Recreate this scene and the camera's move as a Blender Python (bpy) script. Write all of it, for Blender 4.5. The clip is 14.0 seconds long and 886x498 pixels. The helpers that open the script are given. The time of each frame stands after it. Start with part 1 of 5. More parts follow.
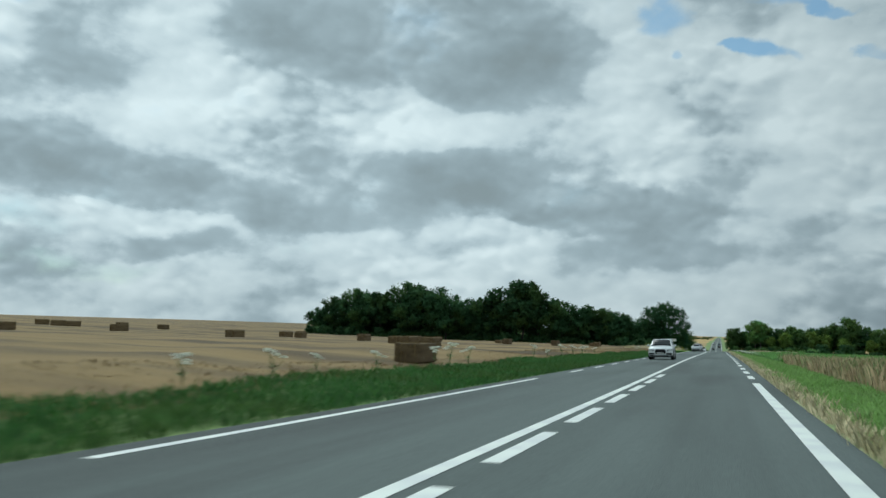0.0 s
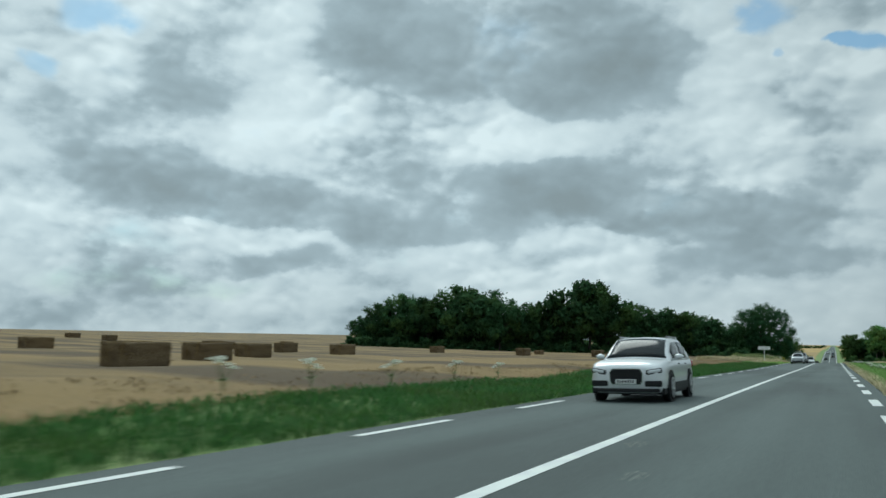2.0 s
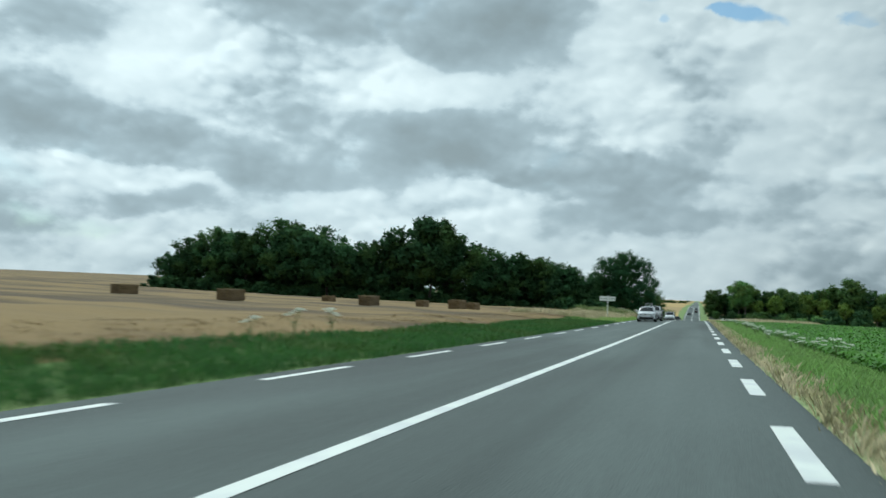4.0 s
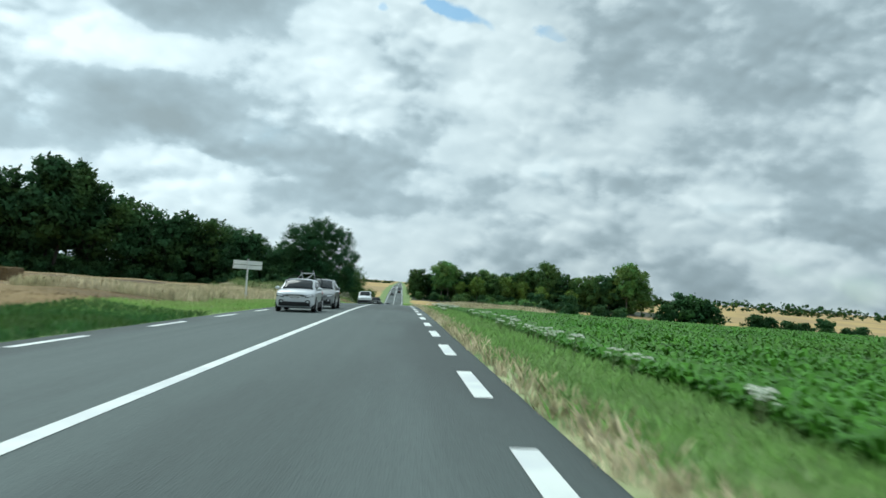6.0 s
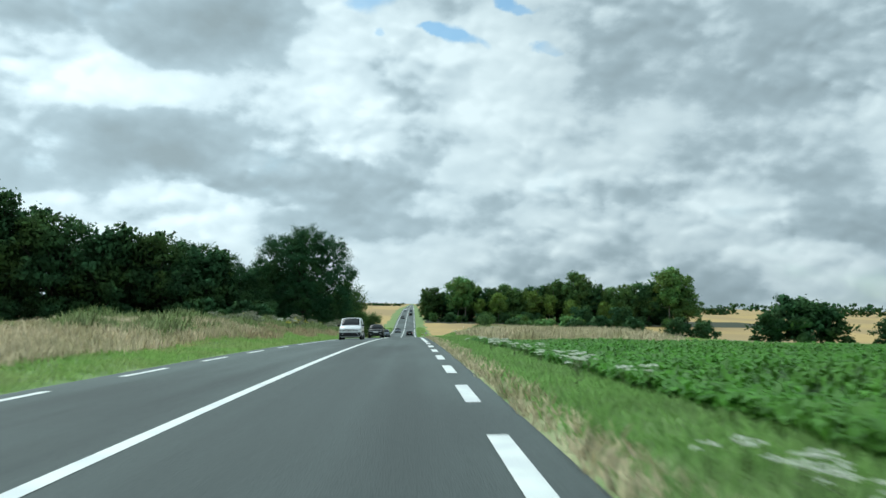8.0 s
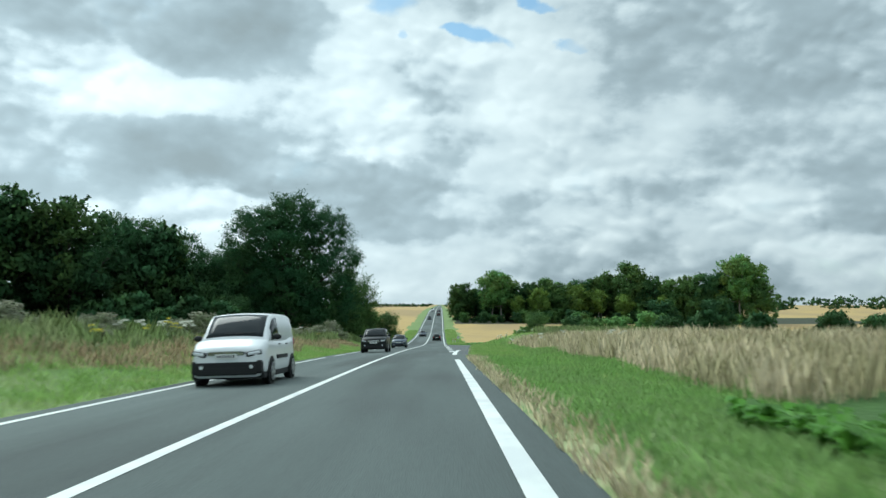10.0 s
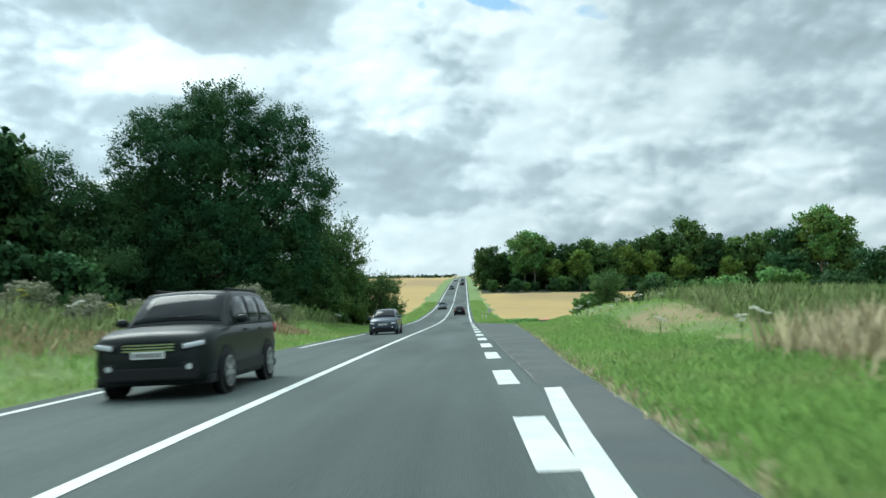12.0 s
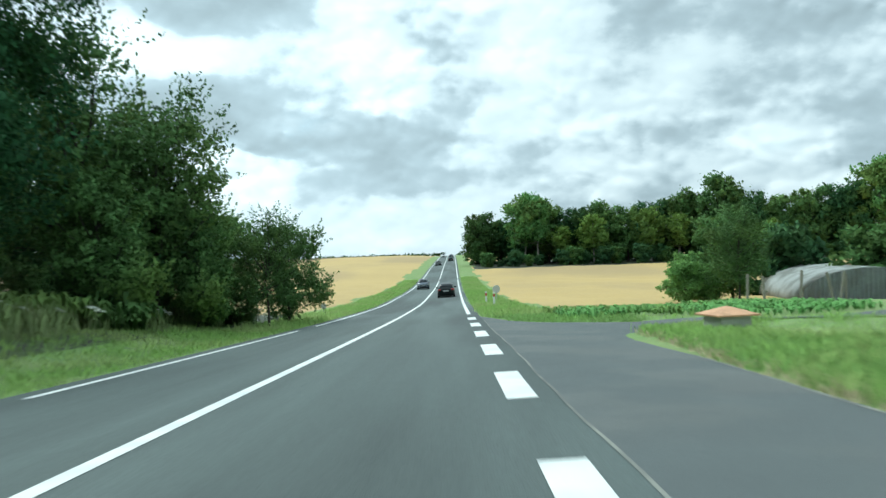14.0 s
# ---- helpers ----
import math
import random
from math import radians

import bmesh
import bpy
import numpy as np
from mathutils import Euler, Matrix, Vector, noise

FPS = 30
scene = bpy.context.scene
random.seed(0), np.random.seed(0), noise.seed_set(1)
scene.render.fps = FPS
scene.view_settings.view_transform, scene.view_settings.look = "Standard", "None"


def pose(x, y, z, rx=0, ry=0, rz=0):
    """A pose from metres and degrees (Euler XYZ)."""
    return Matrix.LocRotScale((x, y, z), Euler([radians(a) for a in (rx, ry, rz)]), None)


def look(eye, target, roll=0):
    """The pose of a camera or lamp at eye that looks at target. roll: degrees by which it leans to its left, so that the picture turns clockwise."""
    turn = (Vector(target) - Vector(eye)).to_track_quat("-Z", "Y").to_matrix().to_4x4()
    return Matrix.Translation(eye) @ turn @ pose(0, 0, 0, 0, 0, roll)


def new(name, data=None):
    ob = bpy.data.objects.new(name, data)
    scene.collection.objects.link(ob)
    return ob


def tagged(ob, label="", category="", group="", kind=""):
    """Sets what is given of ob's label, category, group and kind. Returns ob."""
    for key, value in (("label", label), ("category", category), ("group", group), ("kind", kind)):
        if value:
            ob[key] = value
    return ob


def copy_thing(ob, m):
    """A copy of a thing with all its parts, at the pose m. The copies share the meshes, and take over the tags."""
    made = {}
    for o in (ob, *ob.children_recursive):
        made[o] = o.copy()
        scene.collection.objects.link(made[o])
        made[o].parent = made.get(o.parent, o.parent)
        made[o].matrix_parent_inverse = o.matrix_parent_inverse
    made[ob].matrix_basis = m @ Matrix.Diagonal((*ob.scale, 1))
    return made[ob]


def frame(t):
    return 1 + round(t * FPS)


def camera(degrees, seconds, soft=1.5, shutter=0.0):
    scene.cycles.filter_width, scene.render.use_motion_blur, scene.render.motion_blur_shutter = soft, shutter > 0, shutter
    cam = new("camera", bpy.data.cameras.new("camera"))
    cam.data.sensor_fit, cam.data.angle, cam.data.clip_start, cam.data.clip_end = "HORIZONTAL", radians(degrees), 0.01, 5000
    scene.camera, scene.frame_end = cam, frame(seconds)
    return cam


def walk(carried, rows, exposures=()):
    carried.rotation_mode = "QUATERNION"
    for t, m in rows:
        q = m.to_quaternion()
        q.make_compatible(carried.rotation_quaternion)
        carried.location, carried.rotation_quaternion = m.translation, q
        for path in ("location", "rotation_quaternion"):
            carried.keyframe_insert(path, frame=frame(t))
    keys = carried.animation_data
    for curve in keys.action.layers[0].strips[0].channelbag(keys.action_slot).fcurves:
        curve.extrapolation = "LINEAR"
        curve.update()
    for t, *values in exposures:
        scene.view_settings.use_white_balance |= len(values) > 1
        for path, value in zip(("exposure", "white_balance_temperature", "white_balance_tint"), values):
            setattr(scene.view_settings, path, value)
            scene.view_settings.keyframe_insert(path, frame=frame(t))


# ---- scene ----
cam = camera(58.47, 14.0, soft=1.5, shutter=0.25)
# seconds, x, y, z in metres, then the turn in degrees; the road's centre line is x = 0
PATH = [
    (0, 2.538, 0.014, 1.259, 95.644, -1.731, 19.186),
    (0.5, 2.574, 11.36, 1.104, 96.013, -2.191, 18.663),
    (1, 2.604, 22.695, 0.969, 95.473, -2.191, 18.175),
    (1.5, 2.634, 34.034, 0.852, 95.325, -1.96, 20.942),
    (2, 2.769, 45.353, 0.754, 96.33, -1.104, 26.141),
    (4.5, 2.747, 101.973, 0.056, 91.78, -3.215, 12.291),
    (5, 2.67, 113.267, -0.11, 91.154, -3.802, 5.618),
    (5.5, 2.609, 124.522, -0.265, 91.316, -4.091, 0.424),
    (6, 2.587, 135.824, -0.407, 92.535, -4.205, -3.033),
    (6.5, 2.621, 147.134, -0.537, 92.719, -4.313, -5.234),
    (7, 2.704, 158.479, -0.655, 93.16, -3.445, -5.646),
    (7.5, 2.765, 169.781, -0.768, 93.427, -1.669, -4.155),
    (8, 2.744, 181.084, -0.918, 93.95, -0.993, -2.197),
    (10.5, 2.92, 237.708, -2.342, 93.99, 0.019, 0.455),
    (11, 2.866, 249.034, -2.743, 93.525, 0.234, 1.367),
    (11.5, 2.943, 260.293, -3.162, 92.944, 0.591, 1.772),
    (12, 2.972, 271.495, -3.604, 91.973, 0.955, 1.567),
    (12.5, 2.979, 282.729, -4.073, 91.059, 0.304, 1.169),
    (13, 2.984, 294.105, -4.568, 90.127, 0.789, 0.428),
    (13.5, 2.957, 305.492, -5.082, 90.081, 1.67, 0.206),
    (14, 2.941, 317.061, -5.62, 90.517, 1.988, 0.758),
]
EXPOSURES = [(0.0, -0.55, 5750, -3), (2.2, -0.54, 5750, -3), (5.0, -0.18, 5750, -3), (8.0, -0.08, 5700, -3), (11.0, 0.02, 5750, -3), (14.0, 0.26, 5650, -5)]
walk(cam, [(t, pose(*p)) for t, *p in PATH], EXPOSURES)

# ---- world: clouded sky, weak sun behind the clouds ----
SUN_AZ, SUN_EL = 38.0, 46.0  # degrees to the left of the road, degrees up
world = bpy.data.worlds.new("sky")
scene.world = world
world.use_nodes = True
wn, wl = world.node_tree.nodes, world.node_tree.links
wn.clear()


def wnode(kind, **values):
    n = wn.new(kind)
    for k, v in values.items():
        n.inputs[int(k[1:])].default_value = v
    return n


def wmath(op, a, b=None, c=None, clamp=False):
    n = wn.new("ShaderNodeMath")
    n.operation, n.use_clamp = op, clamp
    for i, v in enumerate((a, b, c)):
        if v is None:
            continue
        if isinstance(v, (int, float)):
            n.inputs[i].default_value = v
        else:
            wl.new(v, n.inputs[i])
    return n.outputs[0]


def wsmooth(value, low, high, to_low=0.0, to_high=1.0):
    n = wn.new("ShaderNodeMapRange")
    n.interpolation_type = "SMOOTHSTEP"
    wl.new(value, n.inputs[0])
    for i, v in enumerate((low, high, to_low, to_high)):
        n.inputs[1 + i].default_value = v
    return n.outputs[0]


def wnoise(vector, scale, detail, rough, distort=0.0):
    n = wn.new("ShaderNodeTexNoise")
    wl.new(vector, n.inputs["Vector"])
    n.inputs["Scale"].default_value = scale
    n.inputs["Detail"].default_value = detail
    n.inputs["Roughness"].default_value = rough
    n.inputs["Distortion"].default_value = distort
    return n


heading = wn.new("ShaderNodeTexCoord").outputs["Generated"]
split = wn.new("ShaderNodeSeparateXYZ")
wl.new(heading, split.inputs[0])
dx, dy, dz = split.outputs
elevation = wmath("MULTIPLY", wmath("ARCSINE", dz), 57.2958)
azimuth = wmath("MULTIPLY", wmath("ARCTAN2", wmath("MULTIPLY", dx, -1.0), dy), 57.2958)
angles = wn.new("ShaderNodeCombineXYZ")
wl.new(azimuth, angles.inputs[0])
wl.new(wmath("MULTIPLY", elevation, 1.5), angles.inputs[1])
flat_angles = wn.new("ShaderNodeCombineXYZ")
wl.new(azimuth, flat_angles.inputs[0])
wl.new(elevation, flat_angles.inputs[1])

def wvec(op, a, b, c=None):
    n = wn.new("ShaderNodeVectorMath")
    n.operation = op
    for i, v in enumerate((a, b, c)):
        if v is None:
            continue
        if isinstance(v, tuple):
            n.inputs[i].default_value = v
        else:
            wl.new(v, n.inputs[i])
    return n.outputs[0]


def puffs(vector):
    """Rounded cauliflower heads at three sizes."""
    out = 0.0
    for scale, weight in ((0.15, 0.5), (0.36, 0.32), (0.85, 0.18)):
        n = wn.new("ShaderNodeTexVoronoi")
        n.feature = "SMOOTH_F1"
        wl.new(vector, n.inputs["Vector"])
        n.inputs["Scale"].default_value, n.inputs["Smoothness"].default_value = scale, 0.7
        out = wmath("ADD", wmath("MULTIPLY", wmath("SUBTRACT", 0.85, n.outputs["Distance"]), weight), out)
    return out


wisp = wnoise(angles.outputs[0], 0.22, 5.0, 0.50)
bent = wvec("MULTIPLY_ADD", wisp.outputs["Color"], (3.6, 3.0, 0.0), angles.outputs[0])
heads = puffs(bent)
relief = wmath("SUBTRACT", heads, puffs(wvec("ADD", bent, (0.3, 0.8, 0.0))))
heaped = wsmooth(wnoise(angles.outputs[0], 0.07, 2.0, 0.5).outputs[0], 0.36, 0.60, 0.25, 1.0)
fleece = wnoise(angles.outputs[0], 0.11, 8.0, 0.52).outputs[0]
warp_fine = wnoise(angles.outputs[0], 0.15, 6.0, 0.52)
warped = wvec("SUBTRACT", wvec("MULTIPLY_ADD", warp_fine.outputs["Color"], (8.0, 5.0, 0.0), flat_angles.outputs[0]), (4.0, 2.5, 0.0))


def bank(az, el, wide, high, turn, amount, based=False):
    """One cloud mass: its direction, half sizes in degrees, tilt and weight; based: with a flat, crisp underside."""
    n = wn.new("ShaderNodeMapping")
    n.vector_type = "TEXTURE"
    wl.new(warped, n.inputs["Vector"])
    n.inputs["Location"].default_value = (az, el, 0)
    n.inputs["Rotation"].default_value = (0, 0, radians(turn))
    n.inputs["Scale"].default_value = (wide, high, 1)
    length = wn.new("ShaderNodeVectorMath")
    length.operation = "LENGTH"
    wl.new(n.outputs[0], length.inputs[0])
    body = wsmooth(length.outputs["Value"], 1.45, 0.35, 0.0, amount)
    if not based:
        return body
    parts = wn.new("ShaderNodeSeparateXYZ")
    wl.new(n.outputs[0], parts.inputs[0])
    return wmath("MULTIPLY", body, wsmooth(parts.outputs[1], -1.0, -0.55, 0.25, 1.0))


def total(parts):
    out = parts[0]
    for p in parts[1:]:
        out = wmath("ADD", out, p)
    return out


DARK_BANKS = [
    (22.5, 20.0, 14.1, 4.7, 4, 1.00),
    (45.8, 17.8, 4.5, 3.7, 15, 0.45),
    (45.5, 10.0, 5.3, 2.7, 5, 0.75),
    (34.9, 8.6, 13.5, 2.0, 5, 0.85),
    (14.7, 10.1, 11.0, 2.5, 4, 0.75),
    (9.0, 7.8, 7.8, 1.4, 3, 0.60),
    (0.0, 14.8, 2.5, 3.1, 3, 0.42),
    (37.8, 5.2, 4.5, 0.9, -3, 0.50),
    (28.6, 12.4, 3.1, 2.0, -3, 0.40),
    (1.2, 5.4, 11.0, 1.6, 0, 0.40),
    (-24.0, 17.1, 11.0, 5.3, -9, 0.52),
    (-28.6, 5.5, 4.9, 1.4, 2, 0.50),
    (-11.7, 7.7, 5.3, 1.6, 0, 0.45),
    (3.9, 9.1, 6.1, 1.8, -2, 0.35),
    (19.8, 10.2, 10.6, 2.5, 0, 0.35),
]
LIGHT_BANKS = [
    (38.9, 17.0, 5.3, 4.5, -7, 0.75),
    (17.7, 14.5, 11.0, 1.6, 2, 0.55),
    (4.7, 17.3, 6.1, 3.7, 3, 0.70),
    (26.8, 4.4, 3.7, 1.8, -2, 0.80),
    (17.9, 7.4, 4.9, 0.9, -1, 0.60),
    (37.2, 2.5, 10.6, 0.7, -3, 0.50),
    (37.5, 7.0, 3.7, 0.7, -4, 0.60),
    (-6.4, 16.5, 6.1, 3.7, 6, 0.60),
    (12.1, 15.4, 3.7, 2.0, -4, 0.35),
    (24.1, 14.4, 5.3, 2.5, -8, 0.20),
    (-7.6, 15.7, 4.5, 4.5, 1, 0.70),
    (-8.9, 5.2, 5.3, 1.6, 0, 0.70),
    (-19.1, 11.5, 6.1, 2.5, 8, 0.60),
    (6.0, 11.9, 1.6, 1.8, -2, 0.60),
    (2.5, 2.3, 7.4, 1.8, -1, 0.55),
    (16.0, 6.8, 4.9, 0.8, -3, 0.50),
]
BLUE_GAPS = [
    (3.5, 22.0, 1.8, 1.3, 4, 0.90),
    (-2.7, 18.8, 2.5, 0.5, 6, 0.85),
    (-4.3, 21.7, 2.9, 0.5, 7, 0.90),
    (47.5, 6.0, 3.3, 2.5, -5, 0.60),
    (45.7, 3.2, 8.2, 1.6, -3, 0.50),
    (29.3, 5.3, 1.4, 1.8, -3, 0.50),
    (-2.1, 19.2, 1.8, 0.5, -1, 0.90),
    (2.5, 19.1, 0.7, 0.5, -2, 0.80),
    (-9.6, 18.5, 0.7, 0.4, 2, 0.75),
    (-7.9, 21.3, 2.2, 0.4, 1, 0.90),
    (-30.5, 1.8, 7.4, 1.4, 0, 0.45),
    (51.5, 21.0, 2.6, 1.6, -20, 0.95),
    (54.5, 16.5, 1.6, 1.0, 10, 0.80),
]
grey = total([bank(*b, based=True) for b in DARK_BANKS])
light = total([bank(*b) for b in LIGHT_BANKS])
gaps = total([bank(*b) for b in BLUE_GAPS])
texture = wmath("SUBTRACT", fleece, 0.5)
thick = wmath("ADD", wmath("ADD", wmath("MULTIPLY", grey, 0.40), wmath("MULTIPLY", light, -0.20)), wmath("ADD", wmath("MULTIPLY", texture, 1.5), wmath("ADD", wmath("MULTIPLY", heads, -0.26), 0.475)))
firm = wmath("ADD", wmath("MULTIPLY", thick, 0.75), wsmooth(thick, 0.35, 0.55, 0.0, 0.24))
# the heads catch the light where the cover is thin; the undersides stay even
depth = wmath("SUBTRACT", firm, wmath("MULTIPLY", relief, wmath("MULTIPLY", heaped, wsmooth(thick, 0.35, 0.95, 1.6, 0.30))), clamp=True)
ramp = wn.new("ShaderNodeValToRGB")
wl.new(depth, ramp.inputs[0])
STOPS = [(0.0, (1.06, 1.09, 1.08)), (0.18, (0.90, 0.945, 0.95)), (0.42, (0.715, 0.775, 0.80)), (0.66, (0.53, 0.595, 0.625)), (0.88, (0.41, 0.463, 0.485)), (1.0, (0.37, 0.412, 0.424))]
while len(ramp.color_ramp.elements) < len(STOPS):
    ramp.color_ramp.elements.new(0.5)
for e, (at, col) in zip(ramp.color_ramp.elements, STOPS):
    e.position, e.color = at, (*col, 1)
sky = wn.new("ShaderNodeTexSky")
sky.sky_type, sky.sun_disc = "NISHITA", False
sky.sun_elevation, sky.sun_rotation = radians(SUN_EL), radians(-SUN_AZ)
blue = wn.new("ShaderNodeBackground")
hazy = wn.new("ShaderNodeMix")
hazy.data_type, hazy.blend_type = "RGBA", "MULTIPLY"
hazy.inputs["Factor"].default_value = 1.0
wl.new(sky.outputs[0], hazy.inputs["A"])
hazy.inputs["B"].default_value = (0.86, 1.06, 1.06, 1)
wl.new(hazy.outputs["Result"], blue.inputs[0])
blue.inputs[1].default_value = 0.12
cloud = wn.new("ShaderNodeBackground")
wl.new(ramp.outputs[0], cloud.inputs[0])
# a cloud cover is brighter overhead than towards the horizon, and on the sun's side
wl.new(wmath("MULTIPLY", wmath("MULTIPLY", wsmooth(elevation, 24.0, 75.0, 1.0, 2.1), wsmooth(elevation, 0.0, 8.0, 0.84, 1.0)), wsmooth(wmath("ADD", wmath("MULTIPLY", dx, -0.643), wmath("MULTIPLY", dy, 0.766)), 0.55, 1.0, 0.82, 1.12)), cloud.inputs[1])
cover = wn.new("ShaderNodeMixShader")
thin = wmath("ADD", gaps, wmath("MULTIPLY", texture, -2.6))
wl.new(wsmooth(thin, 0.25, 1.25, 0.0, 0.85), cover.inputs[0])
wl.new(cloud.outputs[0], cover.inputs[1])
wl.new(blue.outputs[0], cover.inputs[2])
wl.new(cover.outputs[0], wn.new("ShaderNodeOutputWorld").inputs[0])

sun_data = bpy.data.lights.new("sun", "SUN")
sun_data.energy, sun_data.angle, sun_data.color = 2.1, radians(34), (1.0, 0.95, 0.87)
sun = new("sun", sun_data)
toward_sun = Vector((-math.sin(radians(SUN_AZ)) * math.cos(radians(SUN_EL)), math.cos(radians(SUN_AZ)) * math.cos(radians(SUN_EL)), math.sin(radians(SUN_EL))))
sun.matrix_world = look(toward_sun * 200, (0, 0, 0))

# ---- materials ----
MATS = {}


def material(name, base, rough=0.8, metal=0.0, vary=0.25, scale=4.0, fine=40.0, bump=0.2, bump_scale=60.0, island=0.0, translucent=0.0, stretch=(1, 1, 1), second=None, second_scale=0.4, coat=0.0, per_object=0.0, spec=0.5, streak=0.0):
    """A procedural surface: base colour varied at two scales, relief, and an optional second colour in patches."""
    m = bpy.data.materials.new(name)
    m.use_nodes = True
    n, l = m.node_tree.nodes, m.node_tree.links
    p = n["Principled BSDF"]
    p.inputs["Roughness"].default_value, p.inputs["Metallic"].default_value = rough, metal
    p.inputs["Coat Weight"].default_value = coat
    p.inputs["Specular IOR Level"].default_value = spec
    place = n.new("ShaderNodeTexCoord").outputs["Object"]
    mp = n.new("ShaderNodeMapping")
    mp.inputs["Scale"].default_value = stretch
    l.new(place, mp.inputs[0])

    def tex(s, detail=4.0):
        t = n.new("ShaderNodeTexNoise")
        l.new(mp.outputs[0], t.inputs["Vector"])
        t.inputs["Scale"].default_value, t.inputs["Detail"].default_value = s, detail
        return t.outputs[0]

    def calc(op, a, b):
        q = n.new("ShaderNodeMath")
        q.operation = op
        for i, v in enumerate((a, b)):
            if isinstance(v, (int, float)):
                q.inputs[i].default_value = v
            else:
                l.new(v, q.inputs[i])
        return q.outputs[0]

    value = calc("ADD", calc("MULTIPLY", tex(scale), vary), calc("MULTIPLY", tex(fine, 2.0), vary))
    value = calc("ADD", value, 1.0 - vary)
    if streak:
        lane = n.new("ShaderNodeMapping")
        lane.inputs["Scale"].default_value = (1.1, 0.006, 1.0)
        l.new(place, lane.inputs[0])
        track = n.new("ShaderNodeTexNoise")
        l.new(lane.outputs[0], track.inputs["Vector"])
        track.inputs["Scale"].default_value, track.inputs["Detail"].default_value = 1.0, 3.0
        value = calc("MULTIPLY", value, calc("ADD", calc("MULTIPLY", track.outputs[0], 2 * streak), 1.0 - streak))
    if island:
        geo = n.new("ShaderNodeNewGeometry")
        value = calc("MULTIPLY", value, calc("ADD", calc("MULTIPLY", geo.outputs["Random Per Island"], 2 * island), 1.0 - island))
    if per_object:
        info = n.new("ShaderNodeObjectInfo")
        value = calc("MULTIPLY", value, calc("ADD", calc("MULTIPLY", info.outputs["Random"], 2 * per_object), 1.0 - per_object))
    mix = n.new("ShaderNodeMix")
    mix.data_type = "RGBA"
    mix.inputs["A"].default_value = (*base, 1)
    mix.inputs["B"].default_value = (*(second or base), 1)
    patch = n.new("ShaderNodeMapRange")
    patch.interpolation_type = "SMOOTHSTEP"
    l.new(tex(second_scale, 5.0), patch.inputs[0])
    patch.inputs[1].default_value, patch.inputs[2].default_value = 0.42, 0.62
    l.new(patch.outputs[0], mix.inputs["Factor"])
    tint = n.new("ShaderNodeVectorMath")
    tint.operation = "SCALE"
    l.new(mix.outputs["Result"], tint.inputs[0])
    l.new(value, tint.inputs["Scale"])
    l.new(tint.outputs[0], p.inputs["Base Color"])
    if bump:
        b = n.new("ShaderNodeBump")
        b.inputs["Strength"].default_value, b.inputs["Distance"].default_value = bump, 0.05
        l.new(tex(bump_scale, 6.0), b.inputs["Height"])
        l.new(b.outputs[0], p.inputs["Normal"])
    if translucent:
        tr = n.new("ShaderNodeBsdfTranslucent")
        l.new(tint.outputs[0], tr.inputs[0])
        mx = n.new("ShaderNodeMixShader")
        mx.inputs[0].default_value = translucent
        l.new(p.outputs[0], mx.inputs[1])
        l.new(tr.outputs[0], mx.inputs[2])
        l.new(mx.outputs[0], n["Material Output"].inputs[0])
    MATS[name] = m
    return m


material("asphalt", (0.093, 0.114, 0.108), 0.82, vary=0.34, scale=0.55, fine=26.0, bump=0.45, bump_scale=70.0, second=(0.062, 0.075, 0.072), second_scale=0.22, stretch=(1.0, 0.16, 1.0), spec=0.3, streak=0.42)
material("asphalt_side", (0.103, 0.116, 0.115), 0.88, vary=0.3, scale=0.9, fine=30.0, bump=0.5, bump_scale=70.0, second=(0.125, 0.133, 0.128), second_scale=0.5, spec=0.3)
material("road_paint", (0.70, 0.73, 0.68), 0.6, vary=0.16, scale=1.6, fine=45.0, bump=0.15, bump_scale=80.0, second=(0.60, 0.62, 0.61), second_scale=1.4)
material("soil_grass", (0.150, 0.235, 0.064), 0.95, vary=0.4, scale=1.2, fine=14.0, bump=0.8, bump_scale=9.0, second=(0.18, 0.24, 0.08), second_scale=0.5)
material("dry_verge", (0.36, 0.38, 0.19), 0.95, vary=0.4, scale=1.5, fine=14.0, bump=0.6, bump_scale=9.0, second=(0.20, 0.28, 0.10), second_scale=0.8)
material("meadow", (0.150, 0.205, 0.058), 0.95, vary=0.4, scale=0.8, fine=9.0, bump=0.8, bump_scale=6.0, second=(0.27, 0.22, 0.11), second_scale=0.16)
material("stubble", (0.215, 0.143, 0.049), 0.95, vary=0.3, scale=0.35, fine=9.0, bump=0.7, bump_scale=10.0, second=(0.082, 0.053, 0.020), second_scale=0.10, stretch=(0.32, 1.0, 1.0))
material("wheat", (0.42, 0.295, 0.105), 0.95, vary=0.22, scale=0.1, fine=3.0, bump=0.4, bump_scale=5.0, second=(0.33, 0.235, 0.10), second_scale=0.03, stretch=(1.0, 0.35, 1.0))
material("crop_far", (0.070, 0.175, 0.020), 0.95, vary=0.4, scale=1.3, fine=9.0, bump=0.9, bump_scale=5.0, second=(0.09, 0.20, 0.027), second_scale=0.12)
# ground between near plants, its green darkened to paint the shade of the hollows
material("crop_soil_shaded", (0.042, 0.104, 0.014), 0.95, vary=0.4, scale=1.3, fine=9.0, bump=0.9, bump_scale=5.0, second=(0.045, 0.10, 0.016), second_scale=0.12)
# floor of the woods, coloured nearly black with the trees' shade included
material("wood_floor_shaded", (0.030, 0.038, 0.016), 0.95, vary=0.4, scale=1.0, fine=9.0, bump=0.6, bump_scale=6.0)
